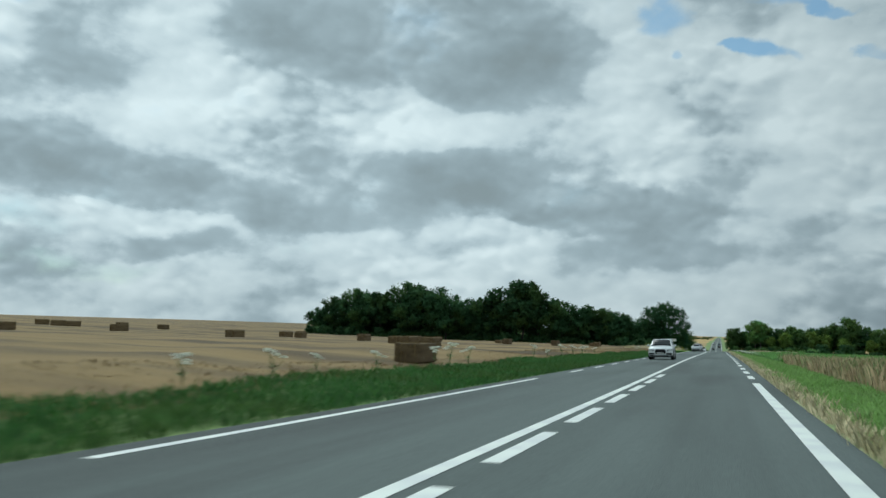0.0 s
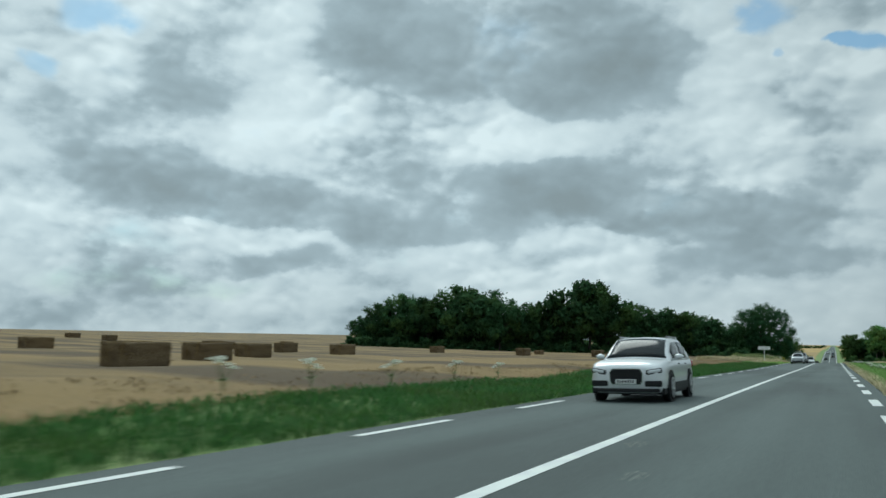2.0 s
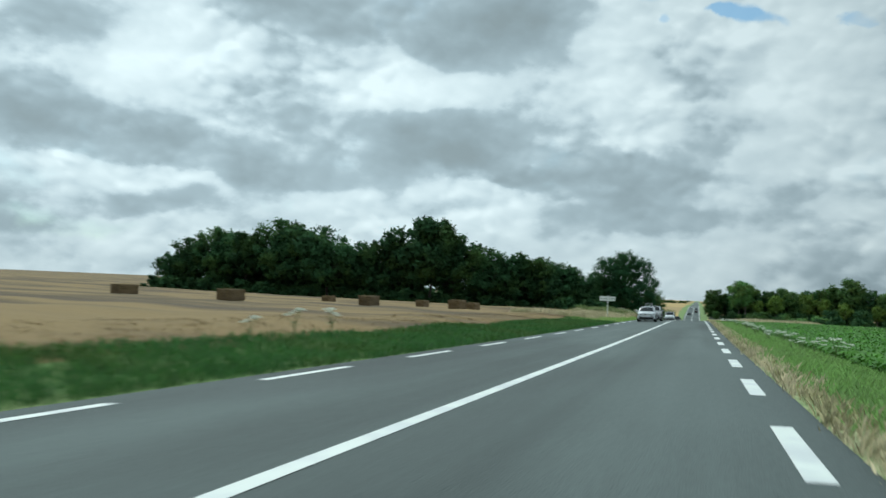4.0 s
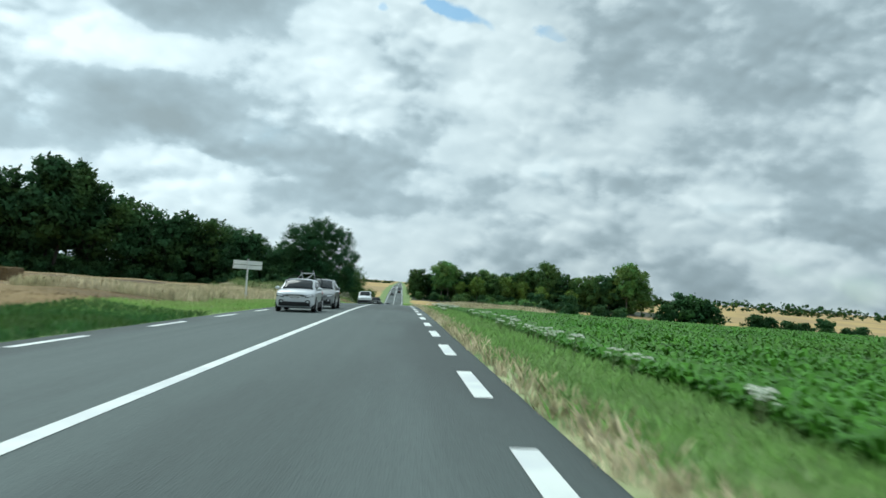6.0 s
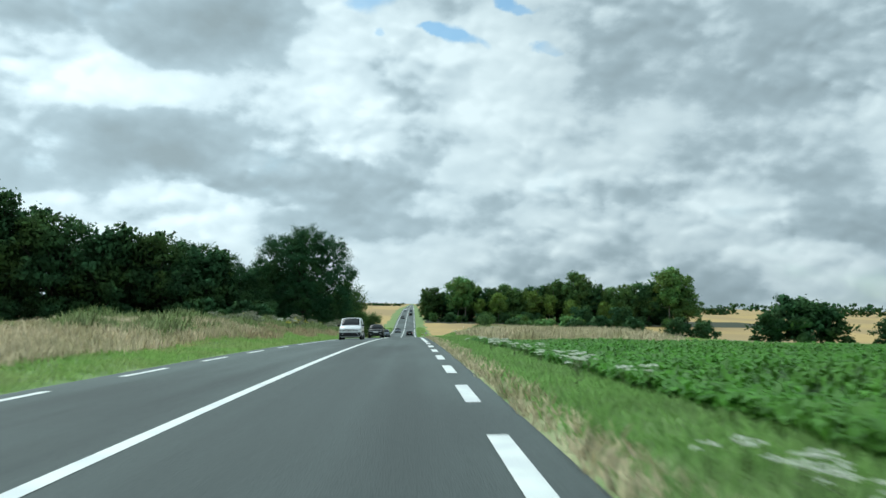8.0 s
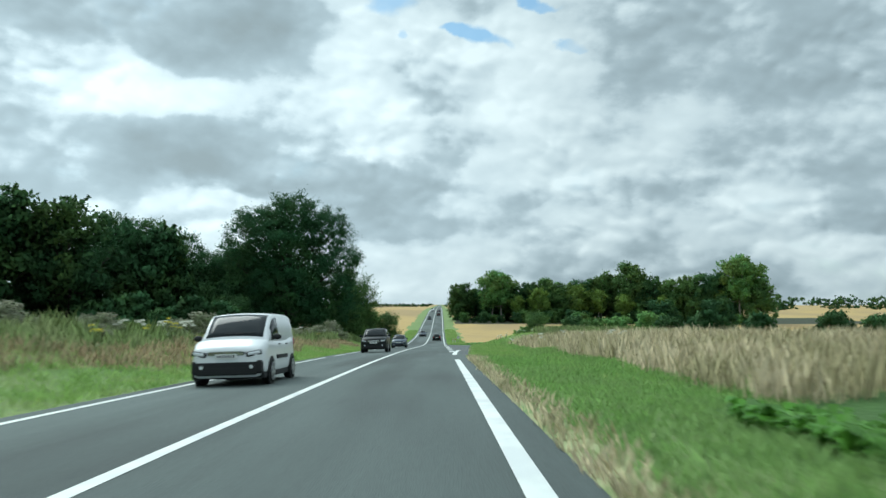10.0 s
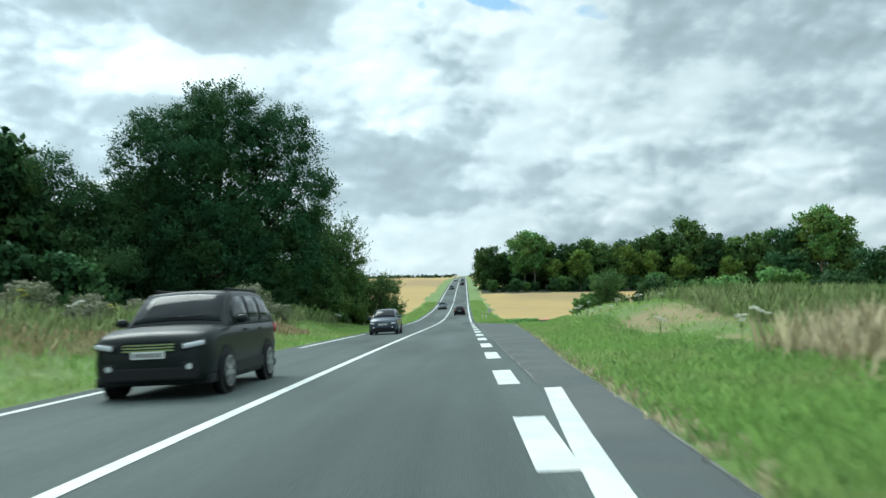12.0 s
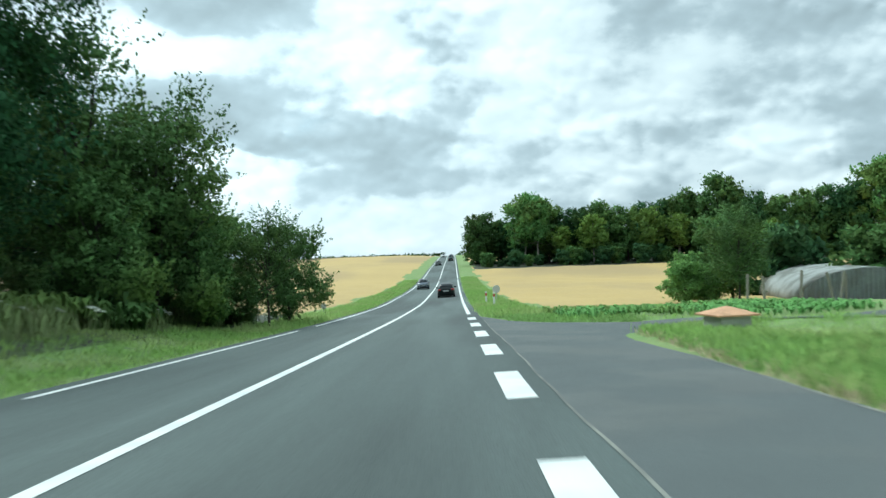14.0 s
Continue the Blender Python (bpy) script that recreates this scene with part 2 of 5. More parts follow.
material("grass_blade", (0.25, 0.43, 0.115), 0.7, vary=0.3, scale=0.5, fine=3.0, bump=0.0, island=0.26, translucent=0.42, second=(0.26, 0.41, 0.13), second_scale=0.35, spec=0.25)
# brighter copy of the grass, sunlight put into its colour for later stretches
material("fresh_blade", (0.31, 0.50, 0.13), 0.7, vary=0.3, scale=0.4, fine=3.0, bump=0.0, island=0.2, translucent=0.42, second=(0.38, 0.50, 0.17), second_scale=0.25, spec=0.15)
# darker copy of the grass, dull light of the first stretch painted in
material("grass_blade_deep", (0.062, 0.165, 0.040), 0.7, vary=0.3, scale=0.5, fine=3.0, bump=0.0, island=0.32, translucent=0.42, second=(0.075, 0.150, 0.036), second_scale=0.3, spec=0.25)
material("dry_blade", (0.64, 0.56, 0.36), 0.8, vary=0.3, scale=0.6, fine=3.0, bump=0.0, island=0.35, translucent=0.3, second=(0.45, 0.41, 0.23), second_scale=0.4, spec=0.2)
material("weed_blade", (0.20, 0.28, 0.095), 0.8, vary=0.3, scale=0.6, fine=3.0, bump=0.0, island=0.4, translucent=0.3, second=(0.25, 0.30, 0.13), second_scale=0.3, spec=0.2)
material("crop_leaf", (0.088, 0.235, 0.024), 0.5, vary=0.3, scale=0.3, fine=4.0, bump=0.0, island=0.3, translucent=0.3, second=(0.095, 0.225, 0.028), second_scale=0.12, spec=0.3)
material("oak_leaf", (0.042, 0.114, 0.047), 0.75, vary=0.35, scale=0.5, fine=2.5, bump=0.0, island=0.28, translucent=0.25, second=(0.052, 0.118, 0.038), second_scale=0.25, spec=0.12)
material("dark_leaf", (0.054, 0.128, 0.052), 0.75, vary=0.35, scale=0.3, fine=2.0, bump=0.0, island=0.28, translucent=0.25, second=(0.088, 0.158, 0.044), second_scale=0.12, per_object=0.25, spec=0.12)
material("green_leaf", (0.15, 0.31, 0.095), 0.75, vary=0.35, scale=0.3, fine=2.0, bump=0.0, island=0.28, translucent=0.25, second=(0.14, 0.215, 0.055), second_scale=0.15, per_object=0.3, spec=0.12)
material("yellow_leaf", (0.17, 0.27, 0.055), 0.75, vary=0.35, scale=0.3, fine=2.0, bump=0.0, island=0.28, translucent=0.25, second=(0.12, 0.21, 0.05), second_scale=0.15, per_object=0.2, spec=0.12)
material("bark", (0.038, 0.034, 0.027), 0.95, vary=0.4, scale=1.0, fine=9.0, bump=0.8, bump_scale=8.0, stretch=(4, 4, 0.7))
material("pale_bark", (0.26, 0.25, 0.21), 0.95, vary=0.4, scale=1.0, fine=9.0, bump=0.6, bump_scale=8.0, stretch=(4, 4, 0.7))
material("straw", (0.155, 0.110, 0.056), 0.95, vary=0.45, scale=2.2, fine=18.0, bump=1.0, bump_scale=18.0, second=(0.115, 0.080, 0.040), second_scale=1.3, stretch=(0.5, 1, 2.5), per_object=0.12)
material("straw_blade", (0.165, 0.112, 0.042), 0.9, vary=0.4, bump=0.0, island=0.4)
material("white_flower", (0.74, 0.75, 0.66), 0.8, vary=0.2, bump=0.0, island=0.2, translucent=0.2)
material("yellow_flower", (0.62, 0.55, 0.06), 0.8, vary=0.2, bump=0.0, island=0.2)
material("stem", (0.11, 0.16, 0.05), 0.8, vary=0.3, bump=0.0)
material("asphalt_seam", (0.215, 0.22, 0.19), 0.9, vary=0.5, scale=1.2, fine=20.0, bump=0.3, second=(0.12, 0.125, 0.115), second_scale=0.9)
material("bush_leaf", (0.105, 0.200, 0.064), 0.75, vary=0.35, scale=0.3, fine=2.0, bump=0.0, island=0.3, translucent=0.25, second=(0.13, 0.205, 0.052), second_scale=0.15, per_object=0.3, spec=0.12)
material("ruddy_blade", (0.44, 0.34, 0.20), 0.8, vary=0.3, scale=0.6, fine=3.0, bump=0.0, island=0.35, translucent=0.3, second=(0.36, 0.33, 0.18), second_scale=0.4, spec=0.2)
material("seed_head", (0.34, 0.35, 0.25), 0.85, vary=0.3, scale=0.6, fine=3.0, bump=0.0, island=0.4, translucent=0.3, second=(0.22, 0.28, 0.13), second_scale=0.5, spec=0.2)
material("lime_leaf", (0.23, 0.40, 0.12), 0.75, vary=0.35, scale=0.5, fine=2.0, bump=0.0, island=0.3, translucent=0.3, second=(0.18, 0.33, 0.09), second_scale=0.4, spec=0.12)
material("road_stain", (0.20, 0.22, 0.195), 0.85, vary=0.3, scale=2.0, fine=20.0, bump=0.2)

# ---- the lie of the land ----
ROAD_Y = [-60, -20, 0, 20, 40, 60, 80, 100, 120, 140, 160, 180, 200, 220, 240, 260, 280, 300, 320, 340, 360, 388, 432, 472, 535, 620, 700, 790, 1000, 1500, 3000, 4600]
ROAD_Z = [0.95, 0.32, 0, -0.26, -0.46, -0.66, -0.90, -1.18, -1.47, -1.72, -1.94, -2.17, -2.54, -3.05, -3.69, -4.42, -5.23, -6.11, -7.03, -7.97, -8.85, -9.85, -10.5, -10.45, -9.0, -7.4, -6.0, -5.4, -5.6, -5.5, -5, -5]
CROSS = math.tan(radians(1.8))  # the carriageway falls to its left
LANE = 3.61
rng = np.random.default_rng(7)


def step(a, b, v):
    u = np.clip((v - a) / (b - a), 0, 1)
    return u * u * (3 - 2 * u)


def road_z(y):
    y = np.asarray(y, float)
    return sum(np.interp(y + o, ROAD_Y, ROAD_Z) for o in (-8, -4, 0, 4, 8)) / 5


def band(a, b, soft, v):
    return step(a - soft, a + soft, v) * (1 - step(b - soft, b + soft, v))


def ground_z(x, y):
    x, y = np.asarray(x, float), np.asarray(y, float)
    z = road_z(y) + CROSS * np.clip(x, -4.4, 4.4) - 0.05
    z = z + 0.30 * step(-5.0, -14, x) * (1 - 0.5 * band(185, 215, 10, y))
    z = z + step(-60, -260, x) * 3.0 * (1 - step(150, 330, y)) + 0.9 * band(640, 860, 60, y) * step(-8, -30, x)
    z = z + 0.85 * step(-5.6, -9.5, x) * band(222, 345, 16, y)            # weedy bank
    z = z + ((0.55 * band(250, 302, 12, y) + 1.45 * band(304, 327, 7, y)) * step(6.5, 12.5, x)) * (1 - step(22, 45, x))  # bank before the side road
    z = z - 0.25 * step(4.6, 9, x) * (1 - step(235, 260, y)) + 0.15 * step(9, 14, x) * (1 - step(235, 260, y))
    z = z + 0.06 * np.sin(x * 0.7 + y * 0.31) * step(5, 9, np.abs(x)) + 0.05 * np.sin(x * 0.23 - y * 0.47) * step(5, 9, np.abs(x))
    z = z - 0.3 * band(28, 54, 8, y) * step(-8.5, -11.5, x) * (1 - step(-16, -21, x))
    far = step(100, 600, np.abs(x))
    return z * (1 - far) + far * (-4.6 + 3.0 * np.sin(x * 0.0021 + 1.0) * np.cos(y * 0.0017) + np.where(x < 0, 2.2, -0.5))


def gz(x, y):
    return float(ground_z(x, y))


def mesh_object(name, verts, faces, mats, parent=None, indices=None, smooth=False, label="", soft_normals=False, normals=None):
    """One mesh object from numpy vertices and equal-sided faces."""
    verts, faces = np.asarray(verts, np.float32), np.asarray(faces, np.int32)
    me = bpy.data.meshes.new(name)
    n = faces.shape[1]
    me.vertices.add(len(verts))
    me.vertices.foreach_set("co", verts.ravel())
    me.loops.add(faces.size)
    me.loops.foreach_set("vertex_index", faces.ravel())
    me.polygons.add(len(faces))
    me.polygons.foreach_set("loop_start", np.arange(0, faces.size, n, dtype=np.int32))
    if indices is not None:
        me.polygons.foreach_set("material_index", np.asarray(indices, np.int32))
    if smooth:
        me.polygons.foreach_set("use_smooth", np.ones(len(faces), bool))
    for m in mats if isinstance(mats, (list, tuple)) else [mats]:
        me.materials.append(MATS[m])
    me.update(calc_edges=True)
    if normals is not None:
        me.normals_split_custom_set_from_vertices(np.asarray(normals).tolist())
    elif soft_normals:
        nn = rng.normal(0, 0.16, (len(verts), 3)) + np.array([0, 0, 1.0])
        me.normals_split_custom_set_from_vertices((nn / np.linalg.norm(nn, axis=1)[:, None]).tolist())
    ob = new(name, me)
    ob.parent = parent
    if label:
        ob["label"] = label
    return ob


def part(name, bm, mat, parent=None, label="", smooth=False):
    """Links a bmesh as one mesh object under a thing or a part."""
    me = bpy.data.meshes.new(name)
    bm.to_mesh(me)
    bm.free()
    me.materials.append(MATS[mat])
    if smooth:
        me.polygons.foreach_set("use_smooth", np.ones(len(me.polygons), bool))
    ob = new(name, me)
    ob.parent = parent
    if label:
        ob["label"] = label
    return ob


def box(bm, x, y, z, sx, sy, sz, bevel=0.0, m=None):
    """Adds a box centred at x, y, z."""
    made = bmesh.ops.create_cube(bm, size=1.0, matrix=(m or Matrix()) @ Matrix.Translation((x, y, z)) @ Matrix.Diagonal((sx, sy, sz, 1)))["verts"]
    if bevel:
        edges = list({e for v in made for e in v.link_edges})
        bmesh.ops.bevel(bm, geom=edges, offset=bevel, segments=2, affect="EDGES", profile=0.6)
    return bm


def tube(bm, a, b, ra, rb, sides=8):
    a, b = Vector(a), Vector(b)
    m = Matrix.Translation((a + b) / 2) @ (b - a).to_track_quat("Z", "Y").to_matrix().to_4x4()
    bmesh.ops.create_cone(bm, cap_ends=True, segments=sides, radius1=ra, radius2=rb, depth=(b - a).length, matrix=m)
    return bm


def grid_sheet(name, xs, ys, zfun, mats, pick=None):
    X, Y = np.meshgrid(xs, ys)
    V = np.column_stack([X.ravel(), Y.ravel(), zfun(X, Y).ravel()])
    nx, ny = len(xs), len(ys)
    i = (np.arange(ny - 1)[:, None] * nx + np.arange(nx - 1)[None]).ravel()
    F = np.column_stack([i, i + 1, i + nx + 1, i + nx])
    idx = None
    if pick is not None:
        cx, cy = (X[:-1, :-1] + X[1:, 1:]) / 2, (Y[:-1, :-1] + Y[1:, 1:]) / 2
        idx = pick(cx.ravel(), cy.ravel())
    return mesh_object(name, V, F, mats, indices=idx, smooth=True)


COVERS = ["soil_grass", "meadow", "stubble", "wheat", "crop_soil_shaded", "wood_floor_shaded", "dry_verge", "crop_far"]


def cover_of(x, y):
    """Which cover lies where: index into COVERS."""
    wob = 0.5 * np.sin(y * 0.21) + 0.4 * np.sin(y * 0.057 + 1)
    c = np.full(x.shape, 3)
    left, right = x < 0, x >= 0
    c[left & ((y < 330) | ((x < -60) & (y < 2600)))] = 2
    c[left & (y > 178) & (y < 232) & (x > -17)] = 3
    c[left & (y >= 232) & (y < 330) & (x > -17)] = 1
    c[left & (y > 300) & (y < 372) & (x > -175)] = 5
    c[left & (x > -8.0 + wob)] = 0
    c[right & (y < 66)] = 1
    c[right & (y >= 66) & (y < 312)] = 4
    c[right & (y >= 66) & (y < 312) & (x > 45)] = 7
    c[right & (y > 242) & (y < 345) & (x < 45)] = 1
    c[right & (y >= 345) & (y < 523) & (x < 95)] = 3
    c[right & (y >= 312) & (y < 500) & (x >= 45)] = 3
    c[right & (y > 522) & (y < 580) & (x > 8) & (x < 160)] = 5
    c[right & (x < np.where((y > 66) & (y < 242), 7.0 + 0.5 * wob, 8.2 + wob))] = 0
    c[(y > 356) & (np.abs(x) > 4) & (np.abs(x) < 7.2)] = 0
    c[right & (y > 318) & (y < 362) & (x < 40)] = 0
    c[right & (x < 4.5) & (y < 262)] = 6
    return c


fine_x = np.concatenate([np.arange(4.15, 15, 0.45), np.arange(15, 40, 1.5), np.arange(40, 120, 5), np.geomspace(120, 4500, 22)])
xs = np.concatenate([-fine_x[::-1], np.linspace(-3.6, 3.6, 5), fine_x])
ys = np.concatenate([np.geomspace(4500, 60, 10) * -1, np.arange(-50, 470, 2.0), np.arange(470, 800, 10), np.geomspace(800, 4600, 16)])
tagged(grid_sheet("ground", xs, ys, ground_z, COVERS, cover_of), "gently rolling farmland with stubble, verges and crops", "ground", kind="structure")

# ---- road, side road and paint ----
road_ys = np.concatenate([np.arange(-50, 470, 2.0), np.arange(470, 800, 10), np.geomspace(800, 2500, 8)])


def road_top(x, y):
    return road_z(y) + CROSS * x


road = grid_sheet("road", np.array([-4.35, -4.15, -4.0, -2, 0, 2, 3.95, 4.05, 4.2]), road_ys, lambda x, y: road_top(x, y) - 0.09 * ((x < -4.3) | (x > 4.15)), "asphalt")
tagged(road, "worn grey asphalt country road with white lines", "road", kind="structure")

EDGE_Y = [262, 270, 281, 287, 291.5, 303, 314, 324, 331, 335.5, 338.5, 341]
EDGE_X = [4.15, 4.55, 5.0, 5.15, 5.35, 5.9, 6.4, 6.75, 7.05, 7.25, 7.9, 9.8]
FAR_Y = [341, 342.5, 343.6, 344.8, 347, 349.5, 353]


def mouth_x(y):
    near = np.interp(y, EDGE_Y, EDGE_X)
    far = np.interp(y, FAR_Y, [9.8, 9.4, 7.6, 6.1, 5.1, 4.7, 4.1])
    return np.where(y <= 341, near, far)


side_ys = np.concatenate([np.arange(262, 335, 2.0), np.arange(335, 354, 0.75)])
U = np.linspace(0, 1, 9)
SX = np.array([4.0 + (float(mouth_x(y)) - 4.0) * U for y in side_ys])
SY = np.repeat(side_ys[:, None], 9, 1)
SZ = road_z(SY) + CROSS * np.clip(SX, -4.4, 4.4) - 0.006 - 0.05 * (SX > SX[:, -1:] - 0.01)
i = (np.arange(len(side_ys) - 1)[:, None] * 9 + np.arange(8)[None]).ravel()
tagged(mesh_object("side_road", np.column_stack([SX.ravel(), SY.ravel(), SZ.ravel()]), np.column_stack([i, i + 1, i + 10, i + 9]), "asphalt_side", smooth=True), "rough dark asphalt mouth of a side road", "road", kind="structure")
tx = np.linspace(8.6, 34, 26)
TX = np.repeat(tx[:, None], 3, 1)
TY = 342.3 + 0.22 * (TX - 9) + np.array([-1.5, 0, 1.5])[None]
i = (np.arange(25)[:, None] * 3 + np.arange(2)[None]).ravel()
tagged(mesh_object("farm_track", np.column_stack([TX.ravel(), TY.ravel(), (ground_z(TX, TY) + 0.035).ravel()]), np.column_stack([i, i + 3, i + 4, i + 1]), "asphalt_side", smooth=True), "narrow grey farm track beside the grass", "road", kind="structure")


def stripe(name, x0, x1, y0, y1, label, parent=None, bend=None):
    """One painted line on the road, 5 mm proud."""
    n = max(2, int((y1 - y0) / 2.0) + 1)
    yy = np.linspace(y0, y1, n)
    off = bend(yy) if bend else 0 * yy
    V, F = [], []
    for k, y in enumerate(yy):
        for x in (x0 + off[k], x1 + off[k]):
            V.append((x, y, float(road_top(x, y)) + 0.006))
    for k in range(n - 1):
        F.append((2 * k, 2 * k + 1, 2 * k + 3, 2 * k + 2))
    return mesh_object(name, V, F, "road_paint", parent=parent)


marks = tagged(new("road_marking"), "white painted lane and edge lines on the asphalt", "road marking", kind="structure")
stripe("centre_line", -0.10, 0.09, -45, 470, "", marks)
stripe("centre_line", -0.10, 0.09, 470, 2400, "", marks)
for k in range(-8, 7):
    y = 7.9 + 4.55 * k
    if y < 34:
        stripe("dash", 0.24, 0.45, y, y + 3.05, "", marks)
stripe("edge_line", LANE - 0.11, LANE + 0.11, -45, 27.4, "", marks)
for k in range(-2, 31):
    y = float(np.interp(k, (-2, 0, 4, 12, 15, 18, 20, 24, 26, 30), (30.6, 41.8, 66.0, 115.3, 133.2, 150.6, 162.4, 186.2, 198.2, 222.2)))
    stripe("dash", LANE - 0.10, LANE + 0.12, y, y + 2.9, "", marks)
stripe("edge_line", LANE - 0.11, LANE + 0.11, 226.5, 260.4, "", marks)
stripe("edge_line", LANE - 0.08, LANE + 0.17, 268.6, 283.0, "", marks, bend=lambda v: 0.56 * np.clip((v - 268.6) / 14.4, 0, 1) ** 1.6)
for k in range(13):
    y = float(np.interp(k, (0, 2, 7, 12), (277.2, 290.3, 319.6, 349.6)))
    stripe("wide_dash", LANE - 0.15, LANE + 0.19, y, y + 2.85, "", marks)
stripe("edge_line", LANE - 0.10, LANE + 0.10, 357, 470, "", marks)
stripe("edge_line", LANE - 0.10, LANE + 0.10, 470, 2400, "", marks)
for a, b in ((-45, 1.5), (6.7, 28.0), (226, 250), (254, 271.5), (275.8, 297.4), (302.8, 324), (329, 350), (354, 470), (470, 2400)):
    stripe("edge_line", -LANE - 0.09, -LANE + 0.09, a, b, "", marks)
for k in range(-1, 28):
    y = float(np.interp(k, (-1, 0, 3, 12, 14, 18, 22, 23, 27), (34.8, 41.9, 62.3, 121.2, 134.4, 163.4, 192.1, 198.9, 225.8)))
    if y < 224:
        stripe("dash", -LANE - 0.09, -LANE + 0.09, y, y + 3.2, "", marks)


# old joint between carriageway and side road
yy = np.arange(284, 349, 1.0)
jx = 4.05 + 0.02 * np.sin(yy * 0.4) + 0.012 * np.sin(yy * 1.7)
V = [(x + o, y, float(road_top(x + o, y)) + 0.004) for x, y in zip(jx, yy) for o in (-0.014, 0.018)]
q = np.arange(len(yy) - 1) * 2
tagged(mesh_object("pavement_joint", V, np.column_stack([q, q + 1, q + 3, q + 2]), "asphalt_seam"), "pale gritty joint along the side road's edge", "pavement joint", kind="structure")

yy = np.arange(263, 340, 0.5)
jw = 0.05 + 0.04 * np.abs(np.sin(yy * 1.3) * np.sin(yy * 0.37 + 1))
V = [(x, y, float(road_z(y) + CROSS * min(x, 4.4)) - 0.002 - 0.05 * max(0.0, 1 - 8 * (x0 - x) / (x0 - 4.0))) for x0, y, w in zip(mouth_x(yy), yy, jw) for x in (x0 - 0.06 - w, x0 - 0.03)]
q = np.arange(len(yy) - 1) * 2
tagged(mesh_object("pavement_edge", V, np.column_stack([q, q + 1, q + 3, q + 2]), "asphalt_seam"), "pale crumbling edge of the side road's asphalt", "pavement edge", kind="structure")


def stain(cx, cy, rx, ry, n, size, seed):
    """A spatter of small pale splashes, 3 mm over the asphalt."""
    rr = random.Random(seed)
    V, F = [], []
    for k in range(n):
        a, r = rr.uniform(0, 6.28), math.sqrt(rr.random())
        x, y, s_ = cx + rx * r * math.cos(a), cy + ry * r * math.sin(a), size * rr.uniform(0.3, 1.3)
        F.append(tuple(range(len(V), len(V) + 6)))
        for j in range(6):
            d = s_ * rr.uniform(0.5, 1.2)
            px, py = x + d * math.cos(j * 1.047), y + 1.8 * d * math.sin(j * 1.047)
            V.append((px, py, float(road_top(px, py)) + 0.004))
    tagged(mesh_object("road_stain", V, F, "road_stain"), "pale dried splashes on the grey asphalt", "stain", kind="stuff")


stain(2.15, 166.5, 0.30, 3.2, 150, 0.017, 1)
stain(0.36, 56.1, 0.16, 0.35, 40, 0.022, 2)
stain(0.97, 53.3, 0.13, 0.3, 40, 0.02, 4)
stain(0.8, 290.4, 0.3, 0.5, 60, 0.02, 3)


# ---- vegetation as stuff ----
def scatter(n, x0, x1, y0, y1, power=1.0):
    u = rng.random(n) ** power
    return x0 + (x1 - x0) * u, y0 + (y1 - y0) * rng.random(n)


def blades(name, x, y, height, width, per, spread, lean, mats, label, bent=True):
    """Tufts of thin pointed blades rooted in the ground at x, y."""
    n = len(x)
    h = np.broadcast_to(height, n)
    X = np.repeat(x, per) + rng.normal(0, spread, n * per)
    Y = np.repeat(y, per) + rng.normal(0, spread, n * per)
    H = np.repeat(h, per) * rng.uniform(0.55, 1.15, n * per)
    Z = ground_z(X, Y) - 0.02
    a = rng.uniform(0, 2 * np.pi, n * per)
    w = width * rng.uniform(0.7, 1.3, n * per) / 2
    L = lean * H * rng.uniform(0.2, 1.0, n * per)
    b = rng.uniform(0, 2 * np.pi, n * per)
    ox, oy = np.cos(a) * w, np.sin(a) * w
    lx, ly = np.cos(b) * L, np.sin(b) * L
    k = np.arange(n * per)
    if bent:
        P = np.stack([np.column_stack([X - ox, Y - oy, Z]), np.column_stack([X + ox, Y + oy, Z]),
                      np.column_stack([X + lx * 0.35 + ox * .8, Y + ly * 0.35 + oy * .8, Z + H * 0.6]),
                      np.column_stack([X + lx, Y + ly, Z + H * 0.97])], 1).reshape(-1, 3)
        F = np.column_stack([4 * k, 4 * k + 1, 4 * k + 2, 4 * k + 3])
        F[ox < 0] = F[ox < 0][:, ::-1]
    else:
        P = np.stack([np.column_stack([X - ox, Y - oy, Z]), np.column_stack([X + ox, Y + oy, Z]), np.column_stack([X + lx, Y + ly, Z + H])], 1).reshape(-1, 3)
        F = np.column_stack([3 * k, 3 * k + 1, 3 * k + 2])
    return tagged(mesh_object(name, P, F, mats, soft_normals=True), label, "grass", kind="stuff")


